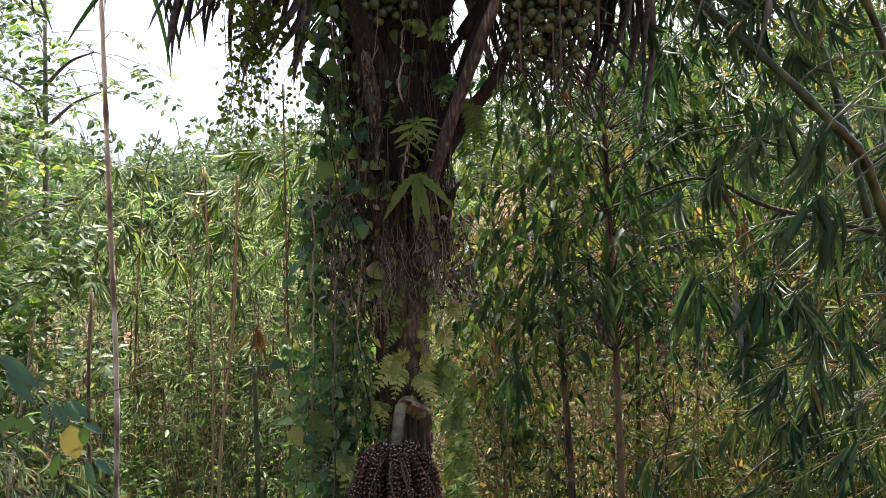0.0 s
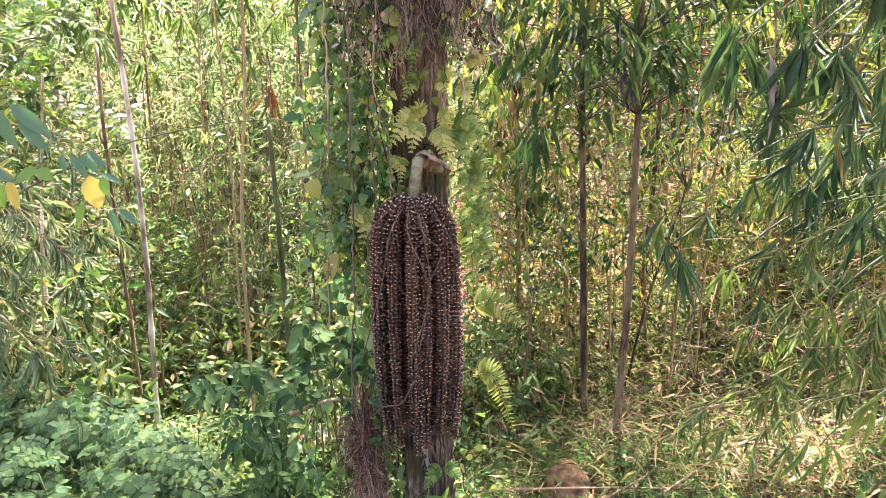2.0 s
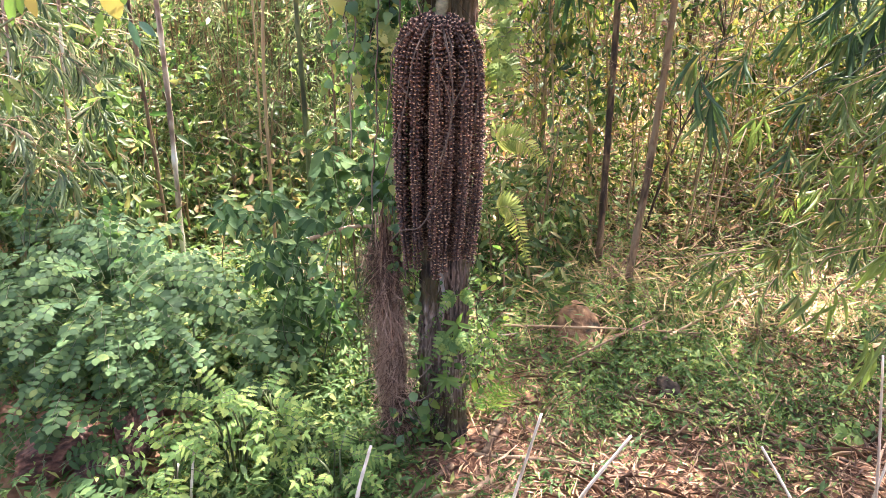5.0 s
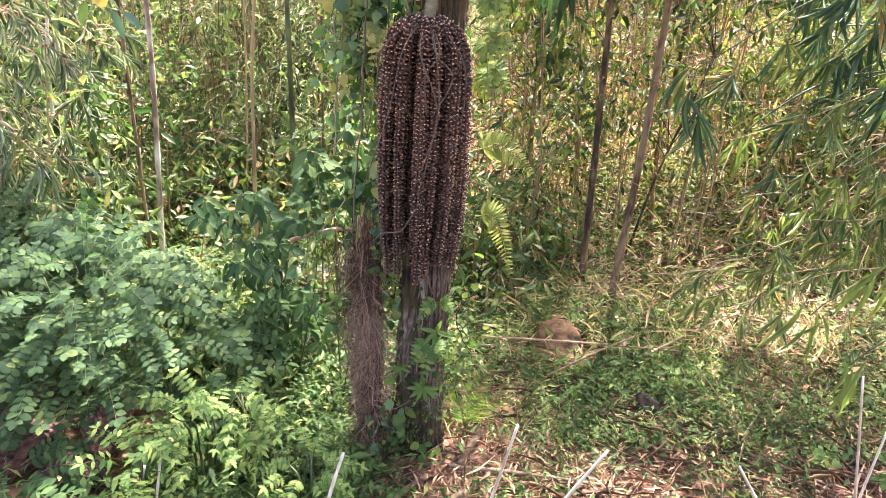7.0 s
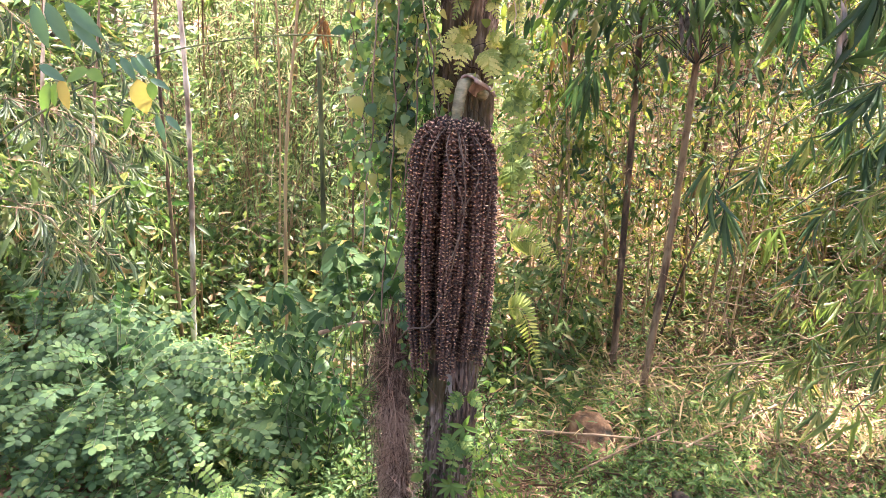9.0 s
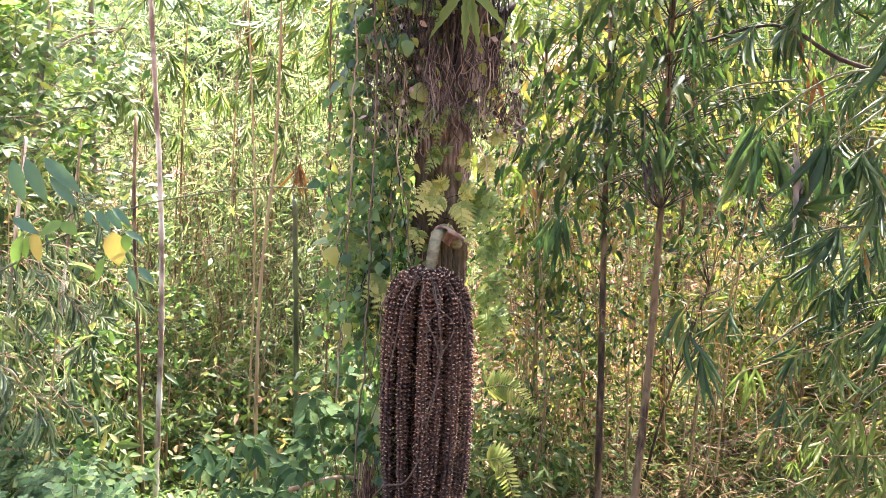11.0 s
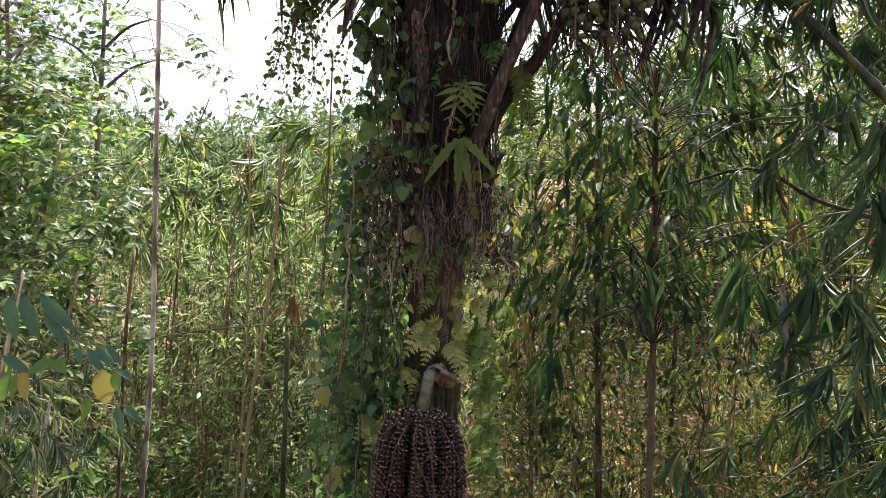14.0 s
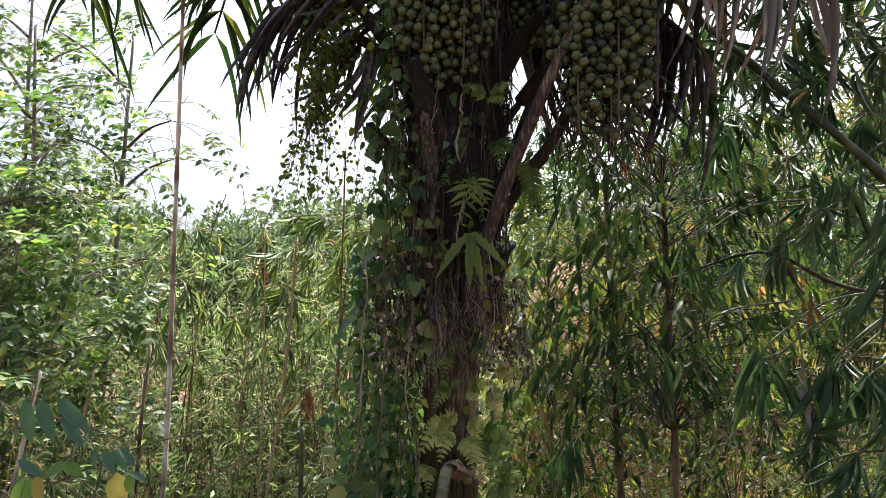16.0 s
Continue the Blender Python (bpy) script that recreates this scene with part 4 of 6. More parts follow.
vine_curtain("creeper", "green leaves on the upper palm trunk", M["vine"], up_trunk(6, -0.32, -0.1, 2.62, 2.70, 2.8, 4.2), HEART, 0.04, 9, 0.0015, 0.04)

vine_curtain("moss_growth", "tiny green moss and seedlings on the trunk foot", M["weed"], up_trunk(16, -0.27, -0.05, 2.725, 2.77, 0.0, 1.0), OVAL_LOW, 0.012, 90, 0.0008, 0.015)


def bare_lianas():
    for x, top, low, r in ((-0.405, 3.0, 1.2, 0.003), (-0.47, 2.9, 1.5, 0.003), (-0.30, 2.75, 1.6, 0.0025), (-0.12, 3.6, 2.9, 0.004), (-0.33, 2.3, 1.0, 0.003), (-0.20, 2.9, 2.4, 0.002), (-0.02, 3.0, 2.3, 0.002), (-0.37, 4.0, 3.0, 0.002)):
        y = 2.66 + 0.03 * rng.normal()
        c = curve([(x, y, top), (x + 0.02 * rng.normal(), y, (2 * top + low) / 3), (x + 0.02 * rng.normal(), y, (top + 2 * low) / 3), (x + 0.02 * rng.normal(), y, low)], 40)
        g = tube(Geo(), c + 0.005 * np.cumsum(rng.normal(size=c.shape), axis=0), r, 6)
        tagged(part("liana", g, M["liana"]), "thin bare brown liana hanging along the trunk", "liana", "lianas on the palm")


bare_lianas()


def bark_fern(at, tips, material, label, wide=0.08, pairs=8):
    t = thing("fern", at, label, "fern", "ferns on the palm")
    for tip in tips:
        d = np.linalg.norm(np.array(tip) - at)
        g = fern_frond(Geo(), at, tip, max(9, pairs), min(0.38 * d + 0.008, wide), 0.2 * d, (0, -0.8, 0.5), leaf=LOBED, fat=0.4)
        part("frond", g, M[material], t)


PALE, GREEN = "yellow-green fern growing from the bark, sunlight put into its colour", "fresh green fern growing from the bark"
bark_fern((-0.15, 2.72, 2.29), [(-0.265, 2.65, 2.21), (-0.24, 2.66, 2.31), (-0.19, 2.64, 2.19), (-0.17, 2.66, 2.36)], "fern_lit", PALE)
bark_fern((-0.10, 2.72, 2.27), [(-0.03, 2.64, 2.32), (-0.07, 2.60, 2.18), (-0.045, 2.59, 2.12)], "fern_lit", PALE, 0.065)
bark_fern((-0.24, 2.74, 2.16), [(-0.23, 2.68, 2.08), (-0.26, 2.68, 2.13)], "fern_lit", PALE, 0.06)
bark_fern((-0.06, 2.74, 2.25), [(0.05, 2.62, 2.28), (0.07, 2.61, 2.18), (0.01, 2.60, 2.11), (0.08, 2.66, 2.24)], "fern", GREEN, 0.07)
bark_fern((0.0, 2.76, 2.12), [(0.10, 2.66, 2.12), (0.09, 2.66, 1.98), (0.03, 2.64, 1.94)], "fern", GREEN, 0.062)
bark_fern((0.0, 2.76, 1.97), [(0.10, 2.66, 1.86), (0.04, 2.65, 1.78), (0.11, 2.68, 1.94)], "fern", GREEN, 0.06)
bark_fern((0.02, 2.78, 1.86), [(0.08, 2.68, 1.70), (0.03, 2.67, 1.66), (0.11, 2.7, 1.78)], "fern", GREEN, 0.062)
bark_fern((-0.16, 2.74, 2.44), [(-0.21, 2.67, 2.37), (-0.13, 2.67, 2.45), (-0.19, 2.67, 2.45)], "fern", GREEN, 0.07)
bark_fern((-0.10, 2.74, 2.43), [(-0.06, 2.66, 2.38), (-0.03, 2.67, 2.45)], "fern_lit", PALE, 0.065)
bark_fern((-0.02, 2.74, 2.42), [(0.02, 2.68, 2.33), (0.03, 2.68, 2.40)], "fern_lit", PALE, 0.05)
bark_fern((-0.17, 2.74, 2.57), [(-0.29, 2.66, 2.55), (-0.24, 2.66, 2.48), (-0.18, 2.66, 2.48), (-0.12, 2.66, 2.58)], "fern", GREEN, 0.065, 8)
bark_fern((-0.11, 2.74, 2.60), [(-0.02, 2.64, 2.49), (0.0, 2.68, 2.53)], "fern", GREEN, 0.055, 9)
bark_fern((0.0, 2.78, 2.5), [(0.06, 2.7, 2.46), (0.09, 2.72, 2.5)], "fern_lit", PALE, 0.06)
bark_fern((-0.22, 2.72, 2.92), [(-0.31, 2.64, 2.93), (-0.17, 2.64, 2.96), (-0.19, 2.65, 2.90)], "fern", GREEN, 0.06, 8)
bark_fern((-0.43, 2.78, 2.14), [(-0.51, 2.70, 1.93), (-0.46, 2.70, 1.98)], "fern", GREEN, 0.085, 12)
bark_fern((-0.34, 2.74, 1.97), [(-0.43, 2.66, 1.90), (-0.38, 2.66, 1.83)], "fern_lit", PALE, 0.08, 9)
bark_fern((-0.03, 2.68, 3.5), [(-0.12, 2.6, 3.53), (0.06, 2.58, 3.52), (0.02, 2.58, 3.45)], "fern", GREEN, 0.06, 7)
bark_fern((-0.12, 2.7, 3.22), [(-0.2, 2.62, 3.16), (-0.07, 2.62, 3.14), (-0.14, 2.62, 3.12)], "fern_dark", "dark green fern on the trunk", 0.07, 8)
bark_fern((0.0, 2.74, 3.36), [(0.08, 2.68, 3.28), (0.02, 2.66, 3.24)], "fern_dark", "dark green fern on the trunk", 0.07, 8)
bark_fern((-0.12, 2.75, 0.66), [(-0.2, 2.66, 0.58), (-0.06, 2.66, 0.64), (-0.14, 2.64, 0.5), (-0.03, 2.68, 0.56)], "lime", "small green plant on the trunk foot", 0.07)
bark_fern((-0.10, 2.75, 0.86), [(-0.17, 2.66, 0.82), (-0.03, 2.66, 0.86)], "lime", "small green plant on the trunk foot", 0.07)


def big_fern(at, tips, pairs, wide, material, label, leaf=None, fat=0.2, sag=0.05):
    t = thing("fern", at, label, "fern", "ferns on the palm")
    for tip in tips:
        g = fern_frond(Geo(), at, tip, pairs, wide, sag, (0, -1, 0.5), leaf=leaf, tilt=0.05, fat=fat)
        part("frond", g, M[material], t)


big_fern((0.12, 2.84, 3.34), [(0.185, 2.78, 2.84), (0.13, 2.8, 2.98)], 22, 0.056, "fern", "long green fern fronds hanging beside the trunk", fat=0.3)
big_fern((0.03, 2.98, 1.17), [(0.205, 2.9, 0.94)], 26, 0.088, "fern_lit", "arching pale fern with sunlight put into its colour", fat=0.2, sag=0.12)
big_fern((0.0, 3.3, 1.36), [(0.27, 3.2, 1.3)], 24, 0.1, "fern_lit", "light green fern frond behind the flowers", fat=0.17, sag=0.07)
big_fern((0.06, 2.95, 0.05), [(0.14, 2.72, 0.42), (0.24, 2.8, 0.35), (0.02, 2.7, 0.35), (0.2, 3.1, 0.4)], 12, 0.08, "lime", "light green fern at the trunk foot")


def lobed_fern():
    """A fern with broad, strap-lobed fronds."""
    at = np.array([-0.09, 2.64, 3.0])
    t = thing("bird_fern", at, "bright green strap-lobed fern on the trunk", "fern", "ferns on the palm")
    lobe = leaf_shape(14, lambda q: (0.6 + 0.4 * math.sin(math.pi * q)) * (1 - q ** 4) * (1 + 0.22 * math.sin(38 * q)), 0.5, 0.22, 0.012)
    for tip in ((-0.13, -0.05, -0.16), (0.0, -0.07, -0.2), (0.05, -0.06, -0.19), (0.13, -0.06, -0.11)):
        d = np.array(tip)
        part("frond", inst(Geo(), lobe, at + [0, 0, -0.01], d, (0, -1, 0.5), np.linalg.norm(d), 0.034), M["fern"], t)
    for tip, wide in (((-0.03, -0.06, -0.02), 0.11), ((0.05, -0.05, 0.0), 0.09)):
        part("frond", fern_frond(Geo(), at + [0.01, 0, 0.2], at + np.array(tip) + [0, 0, 0.03], 6, wide, 0.03, (0, -1, 0.3), leaf=LANCE, fat=0.26), M["fern"], t)


lobed_fern()


def foot_growth():
    """Shredded bark and small plants on the lower trunk."""
    strip = thing("bark_shreds", (-0.15, 2.74, 1.02), "pale shredded bark hanging from the lower trunk", "bark")
    for k in range(7):
        p = np.array([-0.15 + 0.03 * rng.normal(), 2.735, 1.02 + 0.03 * rng.normal()])
        d = np.array([-0.12 * k / 9 + 0.04 + 0.02 * rng.normal(), -0.09 - 0.03 * rng.random(), -1.0])
        part("shred", inst(Geo(), STRIP, p, d, (0.3 * rng.normal(), -1, 0.2), rng.uniform(0.12, 0.24), rng.uniform(0.014, 0.028)), M["bract" if k % 3 else "pale_leaf"], strip)
    for at, n, size, name in (((-0.14, 2.72, 0.44), 9, 0.075, "strap-leaved green plant on the lower trunk"), ((-0.25, 2.74, 0.52), 6, 0.06, "small green rosette on the mossy trunk"), ((-0.1, 2.74, 0.72), 5, 0.08, "pale green sprout on the lower trunk")):
        sprout = thing("sprout", at, name, "plant", "sprouts on the palm foot")
        for k in range(n):
            a = 2 * math.pi * k / n + 0.3 * rng.normal()
            part("leaf", inst(Geo(), OVAL, at, (math.cos(a), -0.55, math.sin(a) - 0.15), (0, -1, 0.6), size * rng.uniform(0.8, 1.15), size * 0.26), M["lime"], sprout)


foot_growth()


def root_column():
    """Matted aerial roots hanging to the ground beside the trunk."""
    t = thing("aerial_roots", (-0.385, 2.78, 0), "matted reddish-brown aerial roots hanging to the ground", "roots")
    g = Geo()
    for k in range(260):
        a, r = rng.uniform(0, 6.28), 0.03 * math.sqrt(rng.random())
        b = np.array([-0.43 + r * math.cos(a), 2.86 + r * math.sin(a), rng.uniform(0.6, 1.25)])
        e = np.array([-0.365 + 1.3 * r * math.cos(a) + 0.03 * rng.normal(), 2.76 + 1.5 * r * math.sin(a), -0.03])
        m = (b + e) / 2 + 0.018 * rng.normal(size=3)
        w = curve([b, m + [-0.01, 0, 0.15], m + [0.01, 0, -0.2], e], 16)
        tube(g, w + 0.009 * rng.normal(size=w.shape), rng.uniform(0.0008, 0.0026), 4, False)
    part("root_mass", g, M["root"], t)
    g = Geo()
    for k in range(2600):
        z = rng.uniform(0.0, 1.05)
        p = np.array([-0.365 - 0.065 * z, 2.76 + 0.1 * z, z]) + (0.022 + 0.03 * (z < 0.1) + 0.04 * max(0, z - 0.75)) * rng.normal(size=3) * [1, 1, 0.5]
        tube(g, [p, p + 0.03 * rng.normal(size=3), p + 0.06 * rng.normal(size=3) + [0, 0, -0.04]], rng.uniform(0.0008, 0.0018), 3, False)
    part("root_mass", g, M["root"], t)
    core = Geo()
    tube(core, curve([(-0.43, 2.87, 1.1), (-0.41, 2.84, 0.6), (-0.365, 2.77, -0.05)], 14), np.linspace(0.018, 0.034, 14), 10)
    part("root_core", core, M["fibre"], t)


root_column()

# ---- shrubs ----


def whorl(leaves, at, axis, n, size, wide, template, spread=1.0, droop=0.4):
    axis = unit(np.asarray(axis, float))
    a = unit(np.cross(axis, [0.3, 0.8, 0.2]))
    b = np.cross(axis, a)
    th = np.linspace(0, 2 * math.pi, n, endpoint=False) + rng.uniform(0, 6)
    o = np.cos(th)[:, None] * a + np.sin(th)[:, None] * b
    way = spread * o + axis * rng.uniform(0.1, 0.8, (n, 1)) + np.array([0, 0, -droop]) + 0.15 * rng.normal(size=(n, 3))
    s = size * rng.uniform(0.65, 1.15, n)
    inst(leaves, template, np.asarray(at) + 0.01 * o, way, axis + 0.25 * rng.normal(size=(n, 3)), s, s * wide)


def leafy_shrub(name, at, tops, label, material, size, wide=0.36, n=9, template=OVAL, stem="cane_green", r=0.004, tiers=3, droop=0.35):
    """Branches that rise to given tops, each ending in tiers of whorled leaves."""
    at = np.array(at, float)
    t = thing(name, at, label, "shrub")
    for top in tops:
        g, lv = Geo(), Geo()
        top = np.array(top, float)
        foot = at + [0.12 * rng.normal(), 0.1 * rng.normal(), -0.05]
        m = foot + (top - foot) * 0.5 + 0.09 * rng.normal(size=3)
        c = curve([foot, m, top], 14)
        tube(g, c, np.linspace(r, 0.3 * r, 14), 6)
        d = top - m
        for k in range(tiers):
            q = top - unit(d) * 0.09 * k + 0.03 * rng.normal(size=3) * k
            whorl(lv, q, d + [0, -0.2, 0.2], n, size * (0.8 + 0.15 * k), wide, template, 1.0, droop)
        b = part("branch", g, M[stem], t)
        part("foliage", lv, M[material], b)
    return t


def spots(x, y, z, n):
    return [(rng.uniform(*x), rng.uniform(*y), rng.uniform(*z)) for _ in range(n)]


leafy_shrub("shrub", (-0.58, 3.2, 0.0), spots((-0.74, -0.48), (2.9, 3.15), (1.05, 1.62), 12), "fresh green broad-leaved shrub beside the palm trunk", "shrub_dark", 0.1, 0.48, 6, tiers=2, droop=0.6)
leafy_shrub("shrub", (-1.1, 3.7, 0.0), spots((-1.36, -0.82), (3.3, 3.7), (0.3, 1.05), 20), "bluish green shrub with drooping pointed leaves", "shrub", 0.115, 0.34, 6, tiers=2, droop=0.9)
leafy_shrub("shrub", (-0.95, 3.3, 0.0), spots((-1.2, -0.7), (3.1, 3.4), (0.15, 0.5), 16), "low green shrub with pointed leaves", "shrub_dark", 0.11, 0.33, 6, tiers=2)


def compound_leaf(lv, stems, base, tip, pairs, size, template=ROUND, wide=0.62):
    base, tip = np.asarray(base, float), np.asarray(tip, float)
    c = curve([base, (base + tip) / 2 + [0, 0, 0.12 * np.linalg.norm(tip - base)], tip], 8)
    tube(stems, c, 0.0016, 3, False)
    i = np.linspace(2, 7, pairs).astype(int)
    d = unit(np.gradient(c, axis=0))
    side = unit(np.cross(d, [0.05, -0.5, 0.9]))
    for k in (-1, 1):
        w = k * side[i] + 0.35 * d[i] + np.array([0, 0, -0.12]) + 0.1 * rng.normal(size=(pairs, 3))
        s = size * rng.uniform(0.8, 1.1, pairs)
        inst(lv, template, c[i], w, np.cross(side[i], d[i]) + 0.15 * rng.normal(size=(pairs, 3)), s, s * wide)
    inst(lv, template, c[-1], d[-1], [0, 0, 1], size, size * wide)


def pinnate_shrub(at, radius, z0, z1, n, label, material, leaf=0.22, leaflet=0.042, pairs=6, template=ROUND, wide=0.66, name="shrub", stems_n=9):
    at = np.array(at, float)
    t = thing(name, at, label, "shrub")
    g, lv = Geo(), Geo()
    for k in range(stems_n):
        a = rng.uniform(0, 6.28)
        top = at + [radius * 0.8 * math.cos(a) * rng.random(), radius * 0.8 * math.sin(a) * rng.random(), rng.uniform(0.5 * z1, z1)]
        one = tube(Geo(), curve([at + [0.03 * math.cos(a), 0.03 * math.sin(a), -0.03], (at + top) / 2 + 0.04 * rng.normal(size=3), top], 10), np.linspace(0.008, 0.003, 10), 5)
        part("stem", one, M["cane_green"], t)
    for k in range(n):
        u = unit(rng.normal(size=3))
        u[2] = abs(u[2]) if rng.random() < 0.75 else u[2]
        rr = rng.uniform(0.55, 1.0)
        p = at + [u[0] * radius * rr, u[1] * radius * rr, z0 + (z1 - z0) * (0.45 + 0.55 * u[2] * rr)]
        o = unit([u[0], u[1] - 0.25, 0.15]) * leaf * rng.uniform(0.7, 1.2)
        compound_leaf(lv, g, p, p + o + [0, 0, 0.3 * leaf * rng.uniform(-0.6, 0.5)], pairs, leaflet * rng.uniform(0.75, 1.2), template, wide)
    part("stem_mass", g, M["cane_green"], t)
    part("foliage", lv, M[material], t)


pinnate_shrub((-1.8, 2.95, 0.02), 0.5, 0.05, 0.8, 270, "blue-green shrub with round paired leaflets", "shrub", 0.22, 0.044, 7)
pinnate_shrub((-1.4, 3.0, 0.0), 0.3, 0.02, 0.45, 60, "blue-green shrub with round paired leaflets", "shrub", 0.23, 0.05)
pinnate_shrub((-2.35, 3.2, 0.0), 0.5, 0.05, 0.9, 150, "tall blue-green shrub with round leaflets", "shrub")
pinnate_shrub((-1.05, 2.45, 0.05), 0.17, 0.05, 0.48, 24, "bright green plant with serrated compound leaves", "lime", 0.15, 0.042, 5, LOBED, 0.42, "weed_plant", 5)
pinnate_shrub((-0.92, 2.5, 0.05), 0.12, 0.1, 0.48, 24, "bright yellow-green plant with feathery young leaves", "lime_bright", 0.13, 0.04, 5, LOBED, 0.4, "weed_plant", 4)
pinnate_shrub((-1.27, 2.3, 0.0), 0.14, 0.1, 0.36, 22, "bright green plant with pointed paired leaflets", "lime_bright", 0.13, 0.045, 4, OVAL_LOW, 0.42, "weed_plant", 4)
pinnate_shrub((-0.6, 2.4, 0.0), 0.14, 0.03, 0.25, 26, "bright green weed with narrow leaflets", "lime_bright", 0.12, 0.036, 5, LOBED, 0.36, "weed_plant", 4)
pinnate_shrub((-1.85, 2.2, 0.0), 0.3, 0.02, 0.22, 50, "low dark green plant with oval leaflets", "shrub_dark", 0.18, 0.05, 6, OVAL_LOW, 0.45, "weed_plant", 4)
pinnate_shrub((1.93, 2.85, 0.0), 0.1, 0.03, 0.16, 12, "young plant with broad pale green leaves", "lime", 0.09, 0.055, 2, OVAL_LOW, 0.6, "weed_plant", 3)


def arching_twig():
    """A climbing shoot that arches to the palm, with large drooping leaflets near its foot; leaves by foot, tip and breadth."""
    t = thing("climber_shoot", (-2.2, 2.8, 0.0), "long arching green shoot with large yellowing leaflets", "climbing plant")
    g = Geo()
    tube(g, curve([(-1.75, 2.9, 2.02), (-1.35, 2.95, 2.19), (-0.85, 3.0, 2.27), (-0.5, 3.0, 2.24), (-0.3, 2.95, 2.12)], 40), np.linspace(0.004, 0.0022, 40), 6)
    tube(g, curve([(-1.75, 2.9, 2.02), (-2.1, 2.75, 1.7), (-2.3, 2.7, 0.9), (-2.2, 2.8, 0.0)], 20), 0.005, 6)
    part("stem", g, M["cane_green"], t)
    blue = [(-1.848, 2.352, -1.810, 2.194, 0.050), (-1.796, 2.359, -1.719, 2.198, 0.050), (-1.723, 2.362, -1.584, 2.239, 0.050), (-1.701, 2.292, -1.597, 2.185, 0.041), (-1.861, 2.119, -1.759, 2.067, 0.036), (-1.520, 2.166, -1.461, 2.089, 0.032), (-1.475, 2.168, -1.416, 2.102, 0.034), (-1.453, 2.180, -1.380, 2.115, 0.029), (-1.407, 2.087, -1.326, 2.057, 0.025), (-1.395, 1.949, -1.361, 1.848, 0.027), (-1.357, 1.946, -1.293, 1.896, 0.027), (-1.554, 2.165, -1.541, 2.106, 0.025)]
    pale = [(-1.652, 2.112, -1.747, 2.066, 0.050), (-1.661, 2.112, -1.597, 2.072, 0.045), (-1.827, 2.053, -1.867, 1.923, 0.050), (-1.798, 2.054, -1.816, 1.962, 0.041), (-1.403, 2.078, -1.393, 2.012, 0.036), (-1.497, 1.978, -1.524, 1.885, 0.032)]
    dying = [(-1.775, 2.071, -1.757, 1.955, 0.043), (-1.457, 2.085, -1.432, 1.956, 0.075)]
    hub = {"shade_blue": (-1.72, 2.87, 2.36), "lime": (-1.6, 2.87, 2.14), "yellow": (-1.6, 2.87, 2.14)}
    for kind, leaves in (("shade_blue", blue), ("lime", pale), ("yellow", dying)):
        for x0, z0, x1, z1, wide in leaves:
            d = np.array([x1 - x0, -0.02, z1 - z0])
            lift = np.array([0, 0, 0.25 * np.linalg.norm(d)])
            leaf = part("leaf", inst(Geo(), OVAL, (x0, 2.86, z0), d + 0.2 * lift, (0.15 * rng.normal(), -0.8, 0.7), 1.05 * np.linalg.norm(d), 1.15 * wide), M[kind], t, "yellow dying leaf" if kind == "yellow" else "")
            near = np.array([x0 + 0.5 * (hub[kind][0] - x0), 2.87, z0 + 0.03])
            part("leaf_stalk", tube(Geo(), curve([(x0, 2.86, z0), near, (near[0] + 0.02, 2.88, near[2] + 0.01)], 7), 0.0014, 4), M["cane_green"], leaf)


arching_twig()

# ---- canes and saplings ----


def standing_cane(points, r0, r1, material, label, group, gap=0.2, sheaths=True, name="bamboo_cane"):
    p0 = np.array(points[0], float)
    t = thing(name, p0, label, "bamboo", group)
    part("culm", cane(Geo(), points, r0, r1, gap), M[material], t)
    if sheaths:
        g = Geo()
        c = curve(points, 40)
        for k in rng.integers(6, 39, 9):
            a = rng.uniform(0, 6.28)
            o = np.array([math.cos(a), math.sin(a), 0.9])
            tube(g, curve([c[k], c[k] + o * 0.03, c[k] + o * 0.06 + [0, 0, 0.04]], 5), np.linspace(0.005, 0.001, 5), 4)
        part("twig_mass", g, M[material], t)
    return t


GC = "thin canes behind the palm"
standing_cane([(-2.09, 4.48, -0.10), (-2.07, 4.64, 1.64), (-2.15, 4.75, 3.31), (-2.22, 4.79, 5.29)], 0.018, 0.013, "cane_grey", "tall pale dry bamboo cane with dark joints", GC, 0.28)
standing_cane([(-1.16, 4.56, -0.10), (-1.19, 4.64, 1.18), (-1.22, 4.71, 2.06)], 0.0182, 0.0152, "cane_green", "dark green bamboo cane with a broken top", GC, 0.3)
standing_cane([(-1.06, 4.94, -0.10), (-1.05, 4.94, 2.10), (-1.05, 4.94, 3.92)], 0.0091, 0.0053, "cane_pale", "thin yellowish bamboo cane", GC, 0.3)
standing_cane([(-1.54, 4.86, -0.10), (-1.50, 4.86, 1.34), (-1.41, 4.94, 2.40), (-1.37, 4.94, 3.31)], 0.0137, 0.0076, "cane_pale", "thin brownish bamboo cane", GC, 0.3)
standing_cane([(-2.20, 4.56, -0.10), (-2.28, 4.71, 1.79), (-2.32, 4.86, 2.55)], 0.0125, 0.011, "bark_brown", "rough broken brown stem", GC, 0.5)
standing_cane([(-1.82, 5.55, -0.10), (-1.75, 5.55, 1.79), (-1.79, 5.55, 3.46)], 0.0091, 0.0053, "cane_pale", "thin yellowish bamboo cane", GC, 0.3)

GS = "saplings behind the palm"


